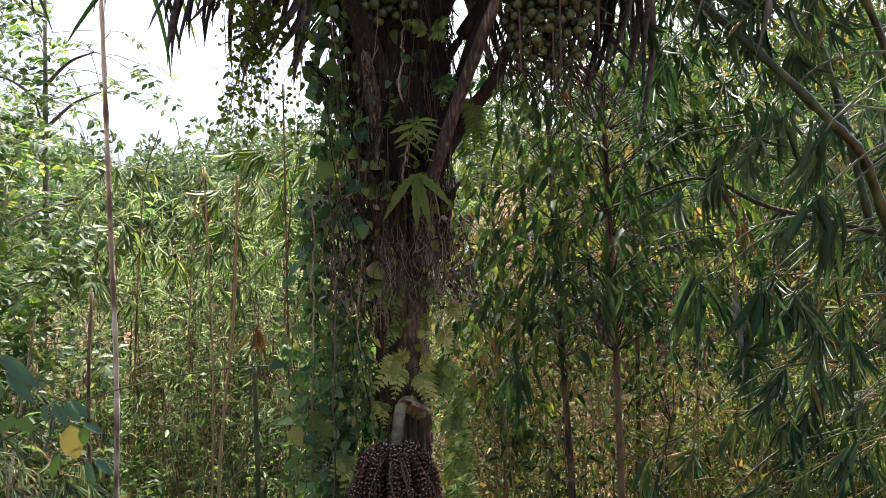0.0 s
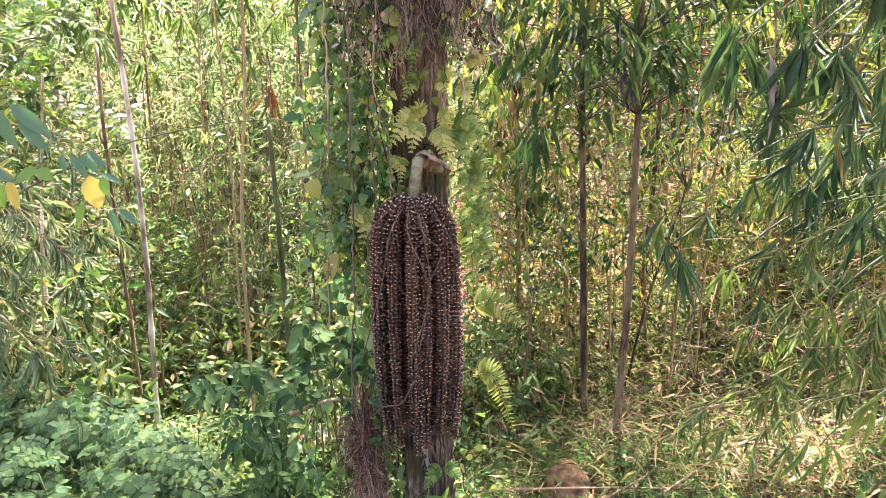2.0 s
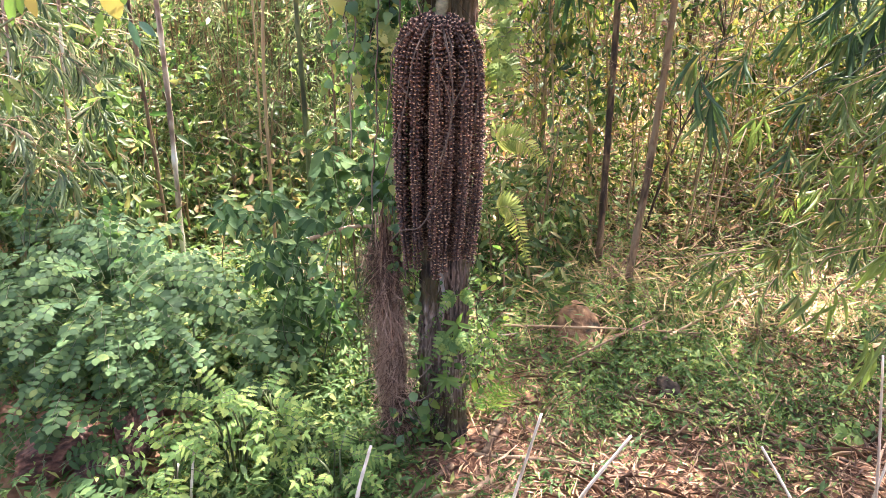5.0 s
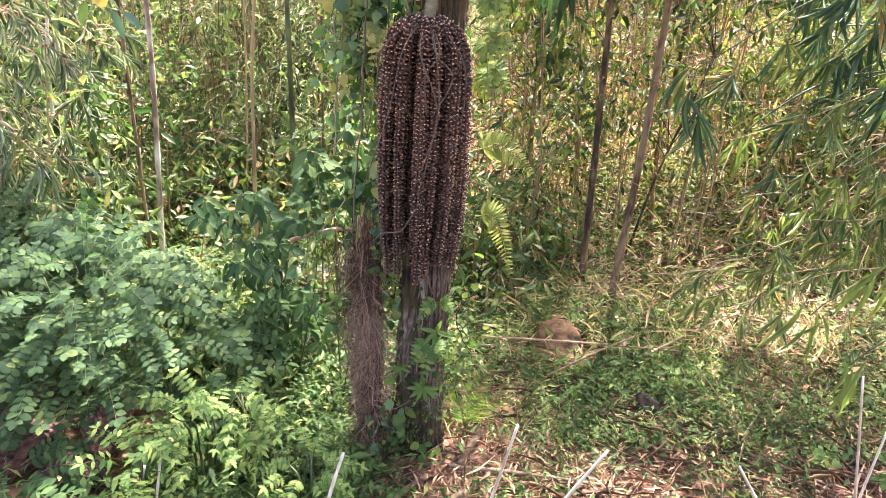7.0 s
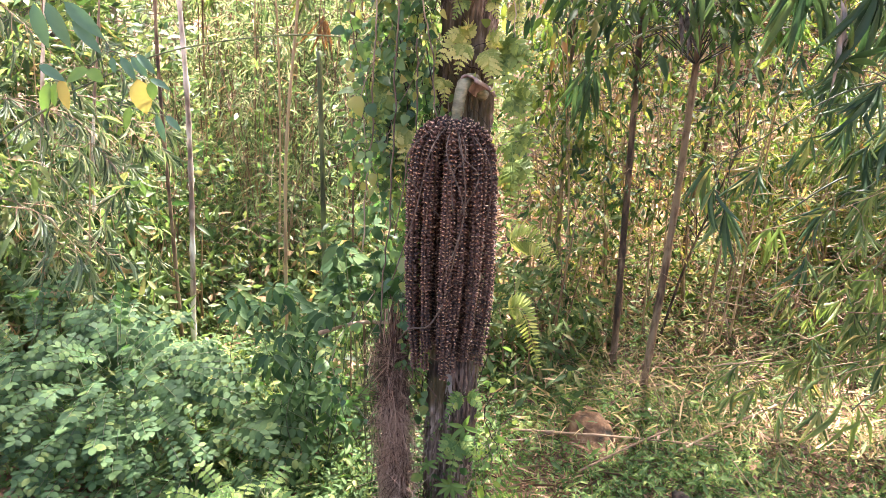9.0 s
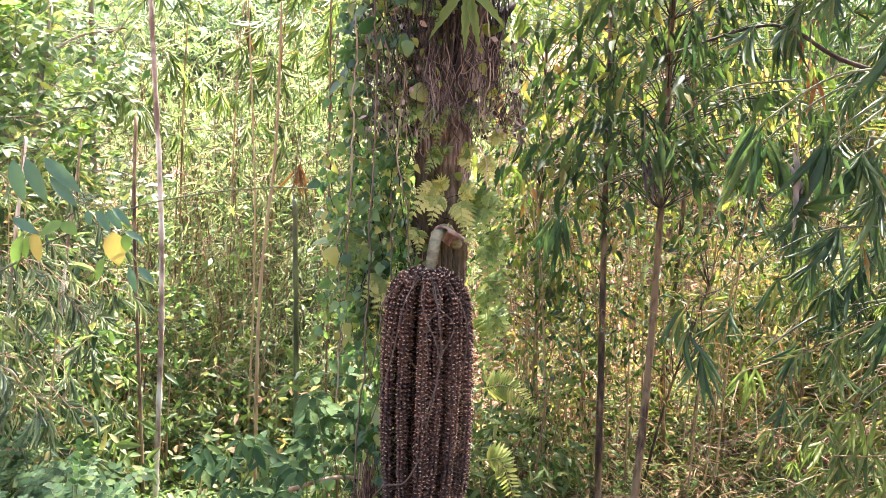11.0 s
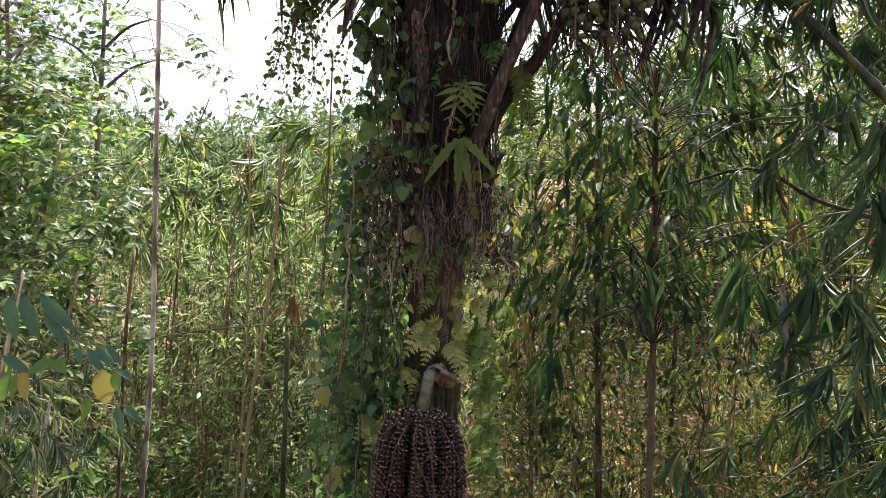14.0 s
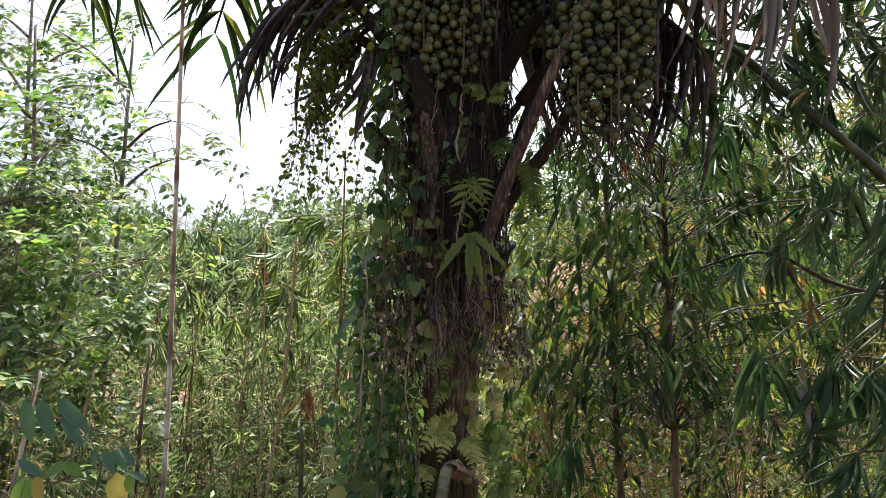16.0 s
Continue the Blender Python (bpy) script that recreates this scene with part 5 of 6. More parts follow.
def sapling(points, r0, r1, crown, n, label, leaf=0.14, wide=0.24, material="sapling"):
    p0 = np.array(points[0], float)
    t = thing("sapling", p0, label, "tree", GS)
    g = Geo()
    c = curve(points, 40)
    tube(g, c, np.linspace(r0, r1, 40) * (1 + 0.06 * np.sin(np.arange(40) * 1.7)), 10)
    part("trunk", g, M["bark_brown"], t)
    b, lv = Geo(), Geo()
    (cx, cy, cz), (hx, hy, hz) = crown
    for k in range(n):
        q = np.array([cx + hx * rng.uniform(-1, 1), cy + hy * rng.uniform(-1, 1), cz + hz * rng.uniform(-1, 1)])
        s = c[np.argmin(np.abs(c[:, 2] - (q[2] - 0.25)))]
        mid = (s + q) / 2 + [0, 0, 0.1]
        tube(b, curve([s, mid, q], 8), np.linspace(0.0045, 0.0015, 8), 4, False)
        m = int(rng.integers(5, 9))
        p = q + 0.06 * rng.normal(size=(m, 3))
        way = unit(q - s) * 0.4 + np.array([0, -0.1, -1.0]) + 0.38 * rng.normal(size=(m, 3))
        sz = leaf * rng.uniform(0.6, 1.2, m)
        inst(lv, LANCE_LOW, p, way, [0, -0.5, 0.8] + 0.6 * rng.normal(size=(m, 3)), sz, sz * wide)
    part("twig_mass", b, M["dark_wood"], t)
    part("foliage", lv, M[material], t)


sapling([(0.83, 4.7, 0.0), (0.81, 4.9, 1.2), (0.79, 5.1, 2.4), (0.76, 5.2, 3.9)], 0.024, 0.018, ((0.85, 4.9, 3.1), (0.85, 0.6, 0.85)), 135, "thin reddish-brown sapling with dark narrow leaves")
sapling([(0.97, 4.35, 0.0), (1.05, 4.55, 1.0), (1.08, 4.7, 2.2), (1.05, 4.75, 3.9)], 0.026, 0.018, ((1.2, 4.6, 3.15), (0.8, 0.6, 0.85)), 130, "brown-barked sapling with dark narrow leaves")
sapling([(1.5, 6.0, 0.3), (1.55, 6.0, 1.6), (1.6, 6.1, 3.2)], 0.025, 0.015, ((1.7, 6.2, 3.2), (0.8, 0.6, 0.6)), 100, "slim sapling with hanging leaves", material="under")
sapling([(0.45, 5.6, 0.1), (0.42, 5.7, 1.6), (0.4, 5.8, 3.2)], 0.02, 0.012, ((0.4, 5.5, 2.3), (0.5, 0.6, 1.1)), 150, "slim sapling with small leaves", 0.10, 0.35, "under")
sapling([(1.2, 5.1, 0.05), (1.35, 5.2, 0.7), (1.6, 5.3, 1.5)], 0.012, 0.006, ((1.4, 5.1, 1.5), (0.4, 0.4, 0.5)), 24, "thin leaning brown sapling", 0.10, 0.3, "under")

# ---- the bamboo clump on the right ----


def leaf_fan(lv, at, axis, n, length, spread=0.95):
    """A fan of long blades at a twig's end."""
    axis = unit(np.asarray(axis, float))
    side = unit(np.cross(axis, [rng.normal() * 0.5, 1.0, rng.normal() * 0.4]))
    u = np.linspace(-1, 1, n) + 0.12 * rng.normal(size=n)
    way = axis + (u * spread)[:, None] * side + 0.16 * rng.normal(size=(n, 3)) + np.array([0, 0, -0.25])
    back = (1 - np.abs(u))[:, None] * 0.0 - rng.uniform(0, 0.08, (n, 1))
    s = length * (1.05 - 0.3 * np.abs(u)) * rng.uniform(0.75, 1.15, n)
    inst(lv, LANCE, np.asarray(at) + back * axis, way, np.cross(side, axis) + 0.35 * rng.normal(size=(n, 3)), s, s * rng.uniform(0.085, 0.135, n))


def bamboo_branch(clump, points, fans, length=0.26, r=0.006, material="bamboo", reach=0.22, droop=0.7, stem="cane_green"):
    g, tw, lv = Geo(), Geo(), Geo()
    c = curve(points, 30)
    tube(g, c, np.linspace(r, 0.3 * r, 30), 6)
    d = unit(np.gradient(c, axis=0))
    for k in range(fans):
        i = int(rng.uniform(0.2, 1.0) * 29) if k else 29
        side = unit(rng.normal(size=3) * [1, 0.8, 0.7] + d[i])
        q = c[i] + side * reach * rng.uniform(0.15, 1.0) + [0, 0, -0.05]
        tube(tw, curve([c[i], (c[i] + q) / 2 + [0, 0, 0.03], q], 6), np.linspace(0.003, 0.0012, 6), 4, False)
        leaf_fan(lv, q, unit(q - c[i]) * 0.9 + [0, -0.15, -droop], int(rng.integers(6, 11)), length * rng.uniform(0.75, 1.2))
    b = part("branch", g, M[stem], clump)
    part("twig_mass", tw, M[stem], b)
    part("foliage", lv, M[material], b)


def bamboo_clump():
    t = thing("bamboo_clump", (2.9, 3.9, 0), "dense green bamboo clump with drooping leaf fans", "bamboo")
    for pts, r in (([(2.6, 3.6, 0), (2.3, 3.4, 1.6), (1.9, 3.2, 2.9), (1.54, 3.0, 3.27), (0.8, 3.2, 4.13), (0.3, 3.3, 4.8)], 0.03),
                   ([(3.0, 4.2, 0), (2.8, 4.0, 2.0), (2.3, 3.8, 3.8), (1.5, 3.6, 5.0)], 0.035),
                   ([(3.1, 3.6, 0), (3.0, 3.3, 2.2), (2.5, 2.9, 4.0), (1.8, 2.4, 5.2)], 0.035),
                   ([(2.9, 4.5, 0), (2.75, 4.6, 2.4), (2.4, 4.8, 4.4), (1.9, 5.0, 5.6)], 0.035)):
        part("culm", cane(Geo(), pts, r, 0.35 * r, 0.3, sides=12), M["cane_green"], t)
    for k in range(37):
        y = rng.uniform(2.9, 5.8)
        z = rng.uniform(1.3, 3.4) if k < 15 else rng.uniform(2.9, 5.4)
        x1 = 0.23 * y + rng.uniform(0.0, 1.0) * 0.37 * y + 0.12
        if z < 1.7:
            x1 = max(x1, 0.5 * y)
        x0 = x1 + rng.uniform(0.5, 1.1)
        bamboo_branch(t, [(x0, y + 0.3, z + 0.35), ((x0 + x1) / 2, y + 0.1, z + 0.32), (x1, y, z)], 6 if k < 30 else 8, 0.25)
    for k in range(11):
        y, z = rng.uniform(3.6, 4.9), rng.uniform(1.25, 2.8)
        x1 = rng.uniform(0.33, 0.56) * y
        bamboo_branch(t, [(x1 + 0.7, y + 0.2, z + 0.3), (x1 + 0.35, y + 0.1, z + 0.26), (x1, y, z)], 6, 0.21, reach=0.25)
    for k in range(40):
        y, z = rng.uniform(2.9, 4.8), rng.uniform(3.7, 5.2)
        x1 = rng.uniform(0.22, 0.62) * y
        bamboo_branch(t, [(x1 + 0.6, y + 0.3, z + 0.4), (x1 + 0.3, y + 0.1, z + 0.32), (x1, y, z)], 8, 0.24, reach=0.28)
    # sprays low over the slope, in the paler copy with sunlight in its colour
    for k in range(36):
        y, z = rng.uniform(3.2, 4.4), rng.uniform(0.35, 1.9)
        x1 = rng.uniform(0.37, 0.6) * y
        bamboo_branch(t, [(x1 + 0.9, y + 0.2, z + 0.22), (x1 + 0.45, y + 0.1, z + 0.18), (x1, y, z)], 6, 0.17, 0.0035, "bamboo_lit", 0.26, 0.3, "cane_pale")
    for k in range(4):
        x, y = rng.uniform(1.75, 2.3), rng.uniform(2.75, 3.2)
        bamboo_branch(t, [(x + 0.8, y + 0.2, 1.6 + 0.5 * k), (x + 0.35, y, 1.45 + 0.5 * k), (x - 0.1, y - 0.05, 1.05 + 0.5 * k)], 6, 0.28)
    # the large fans that stand out in front
    for x, y, z, ax, n, size in ((1.12, 3.3, 2.56, -0.35, 9, 0.36), (1.17, 3.3, 2.52, 0.1, 5, 0.34), (1.42, 3.3, 2.53, -0.45, 9, 0.38), (1.45, 3.3, 2.5, 0.3, 5, 0.3),
                                 (1.57, 3.0, 2.84, -0.1, 9, 0.32), (1.52, 2.9, 3.15, -0.7, 7, 0.32), (1.46, 2.9, 2.86, -0.1, 8, 0.3), (0.46, 4.4, 2.06, -0.1, 8, 0.34), (0.38, 4.4, 2.02, 0.15, 7, 0.3),
                                 (1.08, 3.6, 3.67, -0.4, 7, 0.32), (1.15, 3.6, 4.14, -0.2, 7, 0.32), (1.44, 3.2, 3.30, -0.1, 9, 0.32), (1.71, 3.4, 1.32, -0.8, 7, 0.26), (1.81, 3.0, 1.05, -0.9, 7, 0.28),
                                 (1.34, 3.7, 1.42, -0.4, 8, 0.24), (1.62, 3.1, 0.75, -0.6, 7, 0.26), (1.75, 2.9, 0.62, -0.2, 7, 0.26), (0.92, 4.1, 2.55, -0.1, 7, 0.3), (1.0, 3.9, 3.1, 0.2, 7, 0.28), (1.7, 3.1, 1.85, -0.8, 8, 0.3)):
        g = Geo()
        node = np.array([x, y, z])
        tube(g, curve([node + [0.75, 0.25, 0.32], node + [0.35, 0.1, 0.25], node + [0.08, 0.02, 0.08], node], 16), np.linspace(0.007, 0.003, 16), 6)
        side = unit(np.array([1.0, 0.25 * rng.normal(), 0.0]))
        u = np.linspace(-1, 1, n) + 0.1 * rng.normal(size=n)
        way = np.array([0.5 * ax, -0.15, -1.0]) + (0.62 * u)[:, None] * side + 0.12 * rng.normal(size=(n, 3))
        s = size * (1.05 - 0.25 * np.abs(u)) * rng.uniform(0.8, 1.15, n)
        br = part("branch", g, M["cane_green"], t)
        for k in range(n):
            one = inst(Geo(), LANCE, node + 0.03 * rng.normal(size=3), way[k], [0.1, -1, 0.5] + 0.3 * rng.normal(size=3), s[k], s[k] * rng.uniform(0.09, 0.13))
            # low fans take the sunlit-coloured copy, higher ones the darker
            part("leaf", one, M["bamboo_lit" if z < 1.5 else "bamboo_fan"], br)


bamboo_clump()


def left_bamboo():
    t = thing("bamboo_clump", (-3.0, 4.3, 0), "pale green bamboo with fine drooping leaf sprays", "bamboo")
    for x, y in ((-3.0, 4.3), (-3.2, 4.6), (-2.9, 4.7)):
        part("culm", cane(Geo(), [(x, y, -0.2), (x + 0.1, y, 1.2), (x + 0.35, y - 0.1, 2.4)], 0.016, 0.006, 0.25), M["cane_grey"], t)
    for k in range(26):
        y, z = rng.uniform(3.5, 4.8), rng.uniform(0.7, 2.1)
        x1 = -rng.uniform(0.5, 0.68) * y
        bamboo_branch(t, [(x1 - 0.6, y + 0.2, z + 0.2), (x1 - 0.3, y + 0.1, z + 0.2), (x1, y, z)], 6, 0.16, 0.004, "bamboo_hazed", 0.24, 0.4, "cane_pale")


left_bamboo()


def thicket_bamboo():
    """Taller bamboo that stands out of the thicket, with drooping fans against the sky."""
    t = thing("bamboo_clump", (-2.0, 7.0, -0.5), "tall light green bamboo with drooping leaf fans in the thicket", "bamboo")
    for x in (-3.0, -2.5, -2.1, -1.6, -1.1):
        part("culm", cane(Geo(), [(x, 7.0, -0.6), (x + 0.05, 7.0, 1.6), (x + 0.2, 6.9, 3.4), (x + 0.4, 6.8, 4.0)], 0.012, 0.004, 0.3), M["cane_pale"], t)
    for k in range(22):
        y, z = rng.uniform(6.3, 7.4), rng.uniform(2.4, 3.85)
        x1 = rng.uniform(-3.4, -0.7)
        side = 1 if rng.random() < 0.5 else -1
        bamboo_branch(t, [(x1 - 0.6 * side, y + 0.1, z - 0.1), (x1 - 0.3 * side, y, z + 0.12), (x1, y - 0.05, z)], 6, 0.27, 0.004, "bamboo_lit", 0.24, 0.6, "cane_pale")


thicket_bamboo()


def brown_branch():
    t = thing("fallen_branch", (1.9, 4.0, 2.7), "bent dark dead branch caught in the bamboo", "branch")
    g = Geo()
    tube(g, curve([(0.9, 4.1, 2.95), (1.3, 4.0, 3.09), (1.5, 4.0, 3.08), (1.74, 4.0, 2.95), (2.1, 4.0, 2.85), (2.6, 3.9, 2.7)], 40), np.linspace(0.006, 0.015, 40), 8)
    part("limb", g, M["dark_wood"], t)


brown_branch()

# ---- thickets ----


def thicket(label, x, y, stems, top, leaf, material, fans=22, per=8, seed=1, group="", wide=0.1, cover=0.0, edge=None):
    """Many thin leafy stems too close to count."""
    rs = np.random.default_rng(seed)
    st, lv = Geo(), Geo()
    P, W, N, L = [], [], [], []
    for _ in range(stems):
        yy = rs.uniform(*y)
        xx = rs.uniform(*x) * (yy / y[1] if edge else 1)
        z0 = float(height(xx, yy)) - 0.02
        h = rs.uniform(*top)
        lean = rs.normal(size=2) * 0.12 * h
        c = curve([(xx, yy, z0), (xx + lean[0] * 0.3, yy + lean[1] * 0.3, z0 + 0.5 * (h - z0)), (xx + lean[0], yy + lean[1], h)], 12)
        tube(st, c, np.linspace(0.009, 0.003, 12) * rs.uniform(0.6, 1.3), 4, False)
        for _ in range(fans):
            s = c[int((cover + (1 - cover) * rs.random()) * 11)]
            o = rs.normal(size=3) * [1, 1, 0.35]
            q = s + unit(o) * rs.uniform(0.05, 0.4) + [0, 0, rs.uniform(-0.05, 0.15)]
            way = unit(q - s) * 0.7 + np.array([0, 0, -0.5]) + 0.55 * rs.normal(size=(per, 3))
            P.append(q + 0.04 * rs.normal(size=(per, 3)))
            W.append(way)
            N.append(rs.normal(size=(per, 3)) * 0.6 + [0, -0.4, 0.8])
            L.append(leaf * rs.uniform(0.6, 1.25, per))
    P, W, N, L = map(np.concatenate, (P, W, N, L))
    inst(lv, LANCE_LOW if y[0] < 7.5 and leaf > 0.125 and seed != 15 else TINY, P, W, N, L, L * wide * rs.uniform(0.75, 1.25, len(L)))
    t = thing("thicket", (np.mean(x), np.mean(y), float(height(np.mean(x), np.mean(y)))), label, "thicket", group, "stuff")
    tagged(part("stem_mass", st, M["cane_pale"], t), kind="stuff")
    tagged(part("foliage", lv, M[material], t), kind="stuff")


TH = "thickets around the palm"
thicket("dark twiggy undergrowth behind the palm", (0.1, 1.9), (5.2, 6.2), 34, (0.8, 2.7), 0.07, "under", 18, 7, 25, TH, 0.34)
thicket("sunlit yellow-green bamboo thicket with thin stems", (-3.9, -0.3), (7.4, 9.3), 150, (1.6, 4.15), 0.17, "bamboo_hazed", 28, 8, 11, TH, 0.095)
thicket("sunlit yellow-green bamboo thicket with thin stems", (-2.4, -0.5), (6.25, 6.6), 40, (0.6, 2.6), 0.14, "bamboo_hazed", 24, 8, 12, TH, 0.08)
thicket("distant light green thicket on rising ground", (-9, 0.5), (9.3, 12.5), 130, (2.4, 4.5), 0.19, "bamboo_hazed", 28, 8, 13, TH, 0.085)
thicket("dark leafy thicket behind the shrubs", (-5.0, -3.1), (4.8, 6.5), 60, (0.8, 2.6), 0.15, "mixed", 22, 7, 14, TH, 0.2)
thicket("yellow-green undergrowth on the slope", (0.2, 3.6), (5.4, 8.0), 70, (0.9, 2.8), 0.095, "under", 16, 7, 15, TH, 0.24)
thicket("bright undergrowth higher on the slope", (0.2, 8), (8.5, 13), 90, (2.0, 4.4), 0.2, "under", 18, 7, 16, TH, 0.24)
thicket("leafy undergrowth beside the bamboo", (2.3, 4.6), (5.0, 6.6), 30, (0.8, 3.0), 0.19, "under", 18, 8, 17, TH, 0.12)
thicket("low leafy growth behind the trunk", (-1.0, 0.5), (3.9, 5.4), 50, (0.25, 1.1), 0.10, "mixed", 14, 7, 18, TH, 0.3)
thicket("dark leafy thicket at the left", (-4.4, -2.3), (3.6, 4.6), 40, (0.5, 1.8), 0.14, "mixed", 20, 7, 19, TH, 0.22)



def dry_twigs(label, x, y, z, n, length, seed):
    """Thin dead twigs tangled in the green."""
    rs = np.random.default_rng(seed)
    g = Geo()
    for _ in range(n):
        p = np.array([rs.uniform(*x), rs.uniform(*y), 0])
        p[2] = float(height(p[0], p[1])) + rs.uniform(*z)
        d = unit(rs.normal(size=3) * [1, 0.8, 0.7] + [0, 0, 0.2]) * length * rs.uniform(0.4, 1.3)
        tube(g, curve([p, p + d * 0.4 + 0.05 * rs.normal(size=3), p + d + [0, 0, -0.1 * length]], 7), np.linspace(0.0026, 0.0008, 7) * rs.uniform(0.6, 1.3), 4, False)
    tagged(part("dry_twigs", g, M["cane_fallen"]), label, "twigs", kind="stuff")


dry_twigs("tangle of dry brown twigs in the thicket", (-3.4, -0.4), (4.8, 7.4), (0.1, 2.8), 900, 0.45, 61)
dry_twigs("dry twigs and vines on the slope", (0.1, 3.2), (4.4, 7.5), (0.0, 1.8), 800, 0.42, 62)
dry_twigs("tangle of dry twigs under the bamboo", (1.1, 2.6), (3.2, 4.4), (0.3, 1.6), 130, 0.5, 64)
dry_twigs("dead reddish twigs beside the boulder", (0.72, 1.1), (3.85, 4.5), (0.0, 0.3), 70, 0.28, 65)
dry_twigs("dry twigs lying in the litter", (-0.6, 2.4), (1.9, 4.2), (0.01, 0.06), 260, 0.3, 63)

thicket("mixed broad-leaved growth in the bamboo", (-3.6, -0.6), (5.4, 7.0), 50, (0.4, 2.1), 0.075, "tree", 12, 6, 23, TH, 0.4)
thicket("dark small-leaved growth between the saplings", (0.15, 2.0), (4.9, 5.5), 13, (1.9, 3.4), 0.08, "sapling", 20, 7, 26, TH, 0.3, 0.5)
thicket("low sunlit growth in front of the bamboo thicket", (-2.6, -0.5), (5.0, 6.2), 80, (-0.1, 0.85), 0.10, "mixed", 17, 7, 21, TH, 0.34)
thicket("sunlit leafy growth beyond the shrubs", (-4.2, -2.6), (4.9, 6.0), 60, (0.3, 1.5), 0.12, "mixed", 16, 7, 22, TH, 0.3)
thicket("tall dark bamboo behind the slope", (1.0, 7.5), (9, 12), 70, (4.6, 7.2), 0.24, "bamboo", 30, 8, 20, TH, 0.11, 0.25)

# ---- trees ----


def tree(at, top, crown_r, n, label, material, leaf=0.15, wide=0.42, r=0.06, limbs=7, low=0.45, per=8, group="trees beyond the thicket", template=OVAL_LOW):
    at, top = np.array(at, float), np.array(top, float)
    t = thing("tree", at, label, "tree", group)
    g, lv = Geo(), Geo()
    c = curve([at + [0, 0, -0.1], (at + top) / 2 + 0.15 * rng.normal(size=3), top], 30)
    tube(g, c, np.linspace(r, 0.25 * r, 30), 9)
    part("trunk", g, M["bark_grey"], t)
    g = Geo()
    ends = [top]
    for k in range(limbs):
        i = int((low + (0.95 - low) * k / limbs) * 29)
        a = k * 2.4 + rng.uniform(-0.4, 0.4)
        e = c[i] + crown_r * rng.uniform(0.6, 1.0) * np.array([math.cos(a), math.sin(a) * 0.8, rng.uniform(0.2, 0.8)])
        part("limb", tube(Geo(), curve([c[i], (c[i] + e) / 2 + [0, 0, 0.08 * crown_r], e], 10), np.linspace(0.4 * r, 0.12 * r, 10), 6), M["bark_grey"], t)
        ends += [e, (c[i] + e) / 2]
    for k in range(n):
        e = ends[k % len(ends)]
        q = e + crown_r * 0.32 * rng.normal(size=3) * [1, 1, 0.7]
        tube(g, [e, (e + q) / 2 + [0, 0, 0.03], q], 0.004, 3, False)
        for _ in range(2):
            o = unit(rng.normal(size=3) * [1, 0.8, 0.3] + unit(q - e)) * rng.uniform(0.22, 0.4)
            compound_leaf(lv, g, q, q + o + [0, 0, -rng.uniform(0.04, 0.2)], 4, leaf * rng.uniform(0.75, 1.1), template, wide)
    part("twig_mass", g, M["bark_grey"], t)
    part("crown", lv, M[material], t)


tree((-4.75, 8.5, -0.5), (-4.55, 8.5, 6.4), 1.0, 79, "slender tree with sparse light green leaves against the sky", "tree", 0.125, r=0.06, limbs=8, low=0.62)
tree((-5.6, 8.0, -0.5), (-5.5, 8.0, 6.3), 1.1, 105, "leafy green tree with dark foliage", "tree", 0.125, r=0.06, limbs=9, low=0.45)
tree((-4.3, 6.3, -0.5), (-3.9, 6.6, 3.5), 0.8, 150, "leafy green small tree with drooping leaves", "tree", 0.12, r=0.045, limbs=9, low=0.35)
tree((-5.2, 6.6, -0.5), (-5.0, 6.6, 4.3), 1.0, 170, "leafy green tree with dark foliage", "tree", 0.125, r=0.05, limbs=9, low=0.3)
tree((-5.0, 7.2, -0.5), (-4.9, 7.2, 4.4), 0.9, 160, "leafy green tree with dark foliage", "tree", 0.125, r=0.05, limbs=9, low=0.5)
tree((-6.2, 8.6, -0.4), (-6.0, 8.6, 7.2), 1.2, 120, "tall leafy green tree with pale foliage", "tree", 0.125, r=0.06, limbs=10, low=0.5)
tree((-6.8, 9.0, -0.4), (-6.6, 9.0, 4.9), 1.3, 178, "leafy green tree with dark foliage", "tree", 0.12, r=0.07, limbs=9, low=0.35)


def far_canopy(label, x, y, z, n, size, seed, material="tree_far"):
    """Rounded crowns of a far wood, each of many leaf clumps."""
    rs = np.random.default_rng(seed)
    lv = Geo()
    for _ in range(n):
        yy = rs.uniform(*y)
        xx = rs.uniform(*x)
        r = size * rs.uniform(0.6, 1.3)
        top = rs.uniform(*z)
        g0 = float(height(xx, yy))
        m = int(2600 if yy < 22 else 1300 if yy < 58 else 600)
        u = unit(rs.normal(size=(m, 3)))
        u[:, 2] = np.abs(u[:, 2]) * 1.2 - 0.2
        bump = 1 + 0.2 * np.sin(5 * u[:, :1] + 3 * u[:, 1:2] + xx) + 0.13 * np.sin(11 * u[:, :1] - 7 * u[:, 2:] + yy)
        p = np.array([xx, yy, top - r]) + u * r * rs.random((m, 1)) ** 0.3 * bump
        s = (0.1 if yy < 22 else 0.11 if yy < 58 else 0.2) * r * rs.uniform(0.6, 1.3, m)
        inst(lv, TINY, p, rs.normal(size=(m, 3)) + [0, 0, -0.2], u + 0.7 * rs.normal(size=(m, 3)), s, s * 0.45)
        tube(lv, [(xx, yy, g0 - 0.2), (xx, yy, max(g0, top - 1.3 * r))], 0.08 * r ** 0.5, 5, False)
    ob = part("far_wood", lv, M[material])
    tagged(ob, label, "trees", kind="stuff")


far_canopy("green wooded hill in the distance, haze put into its leaf colour", (-34, 6), (32, 55), (7.9, 10.9), 46, 3.2, 31)
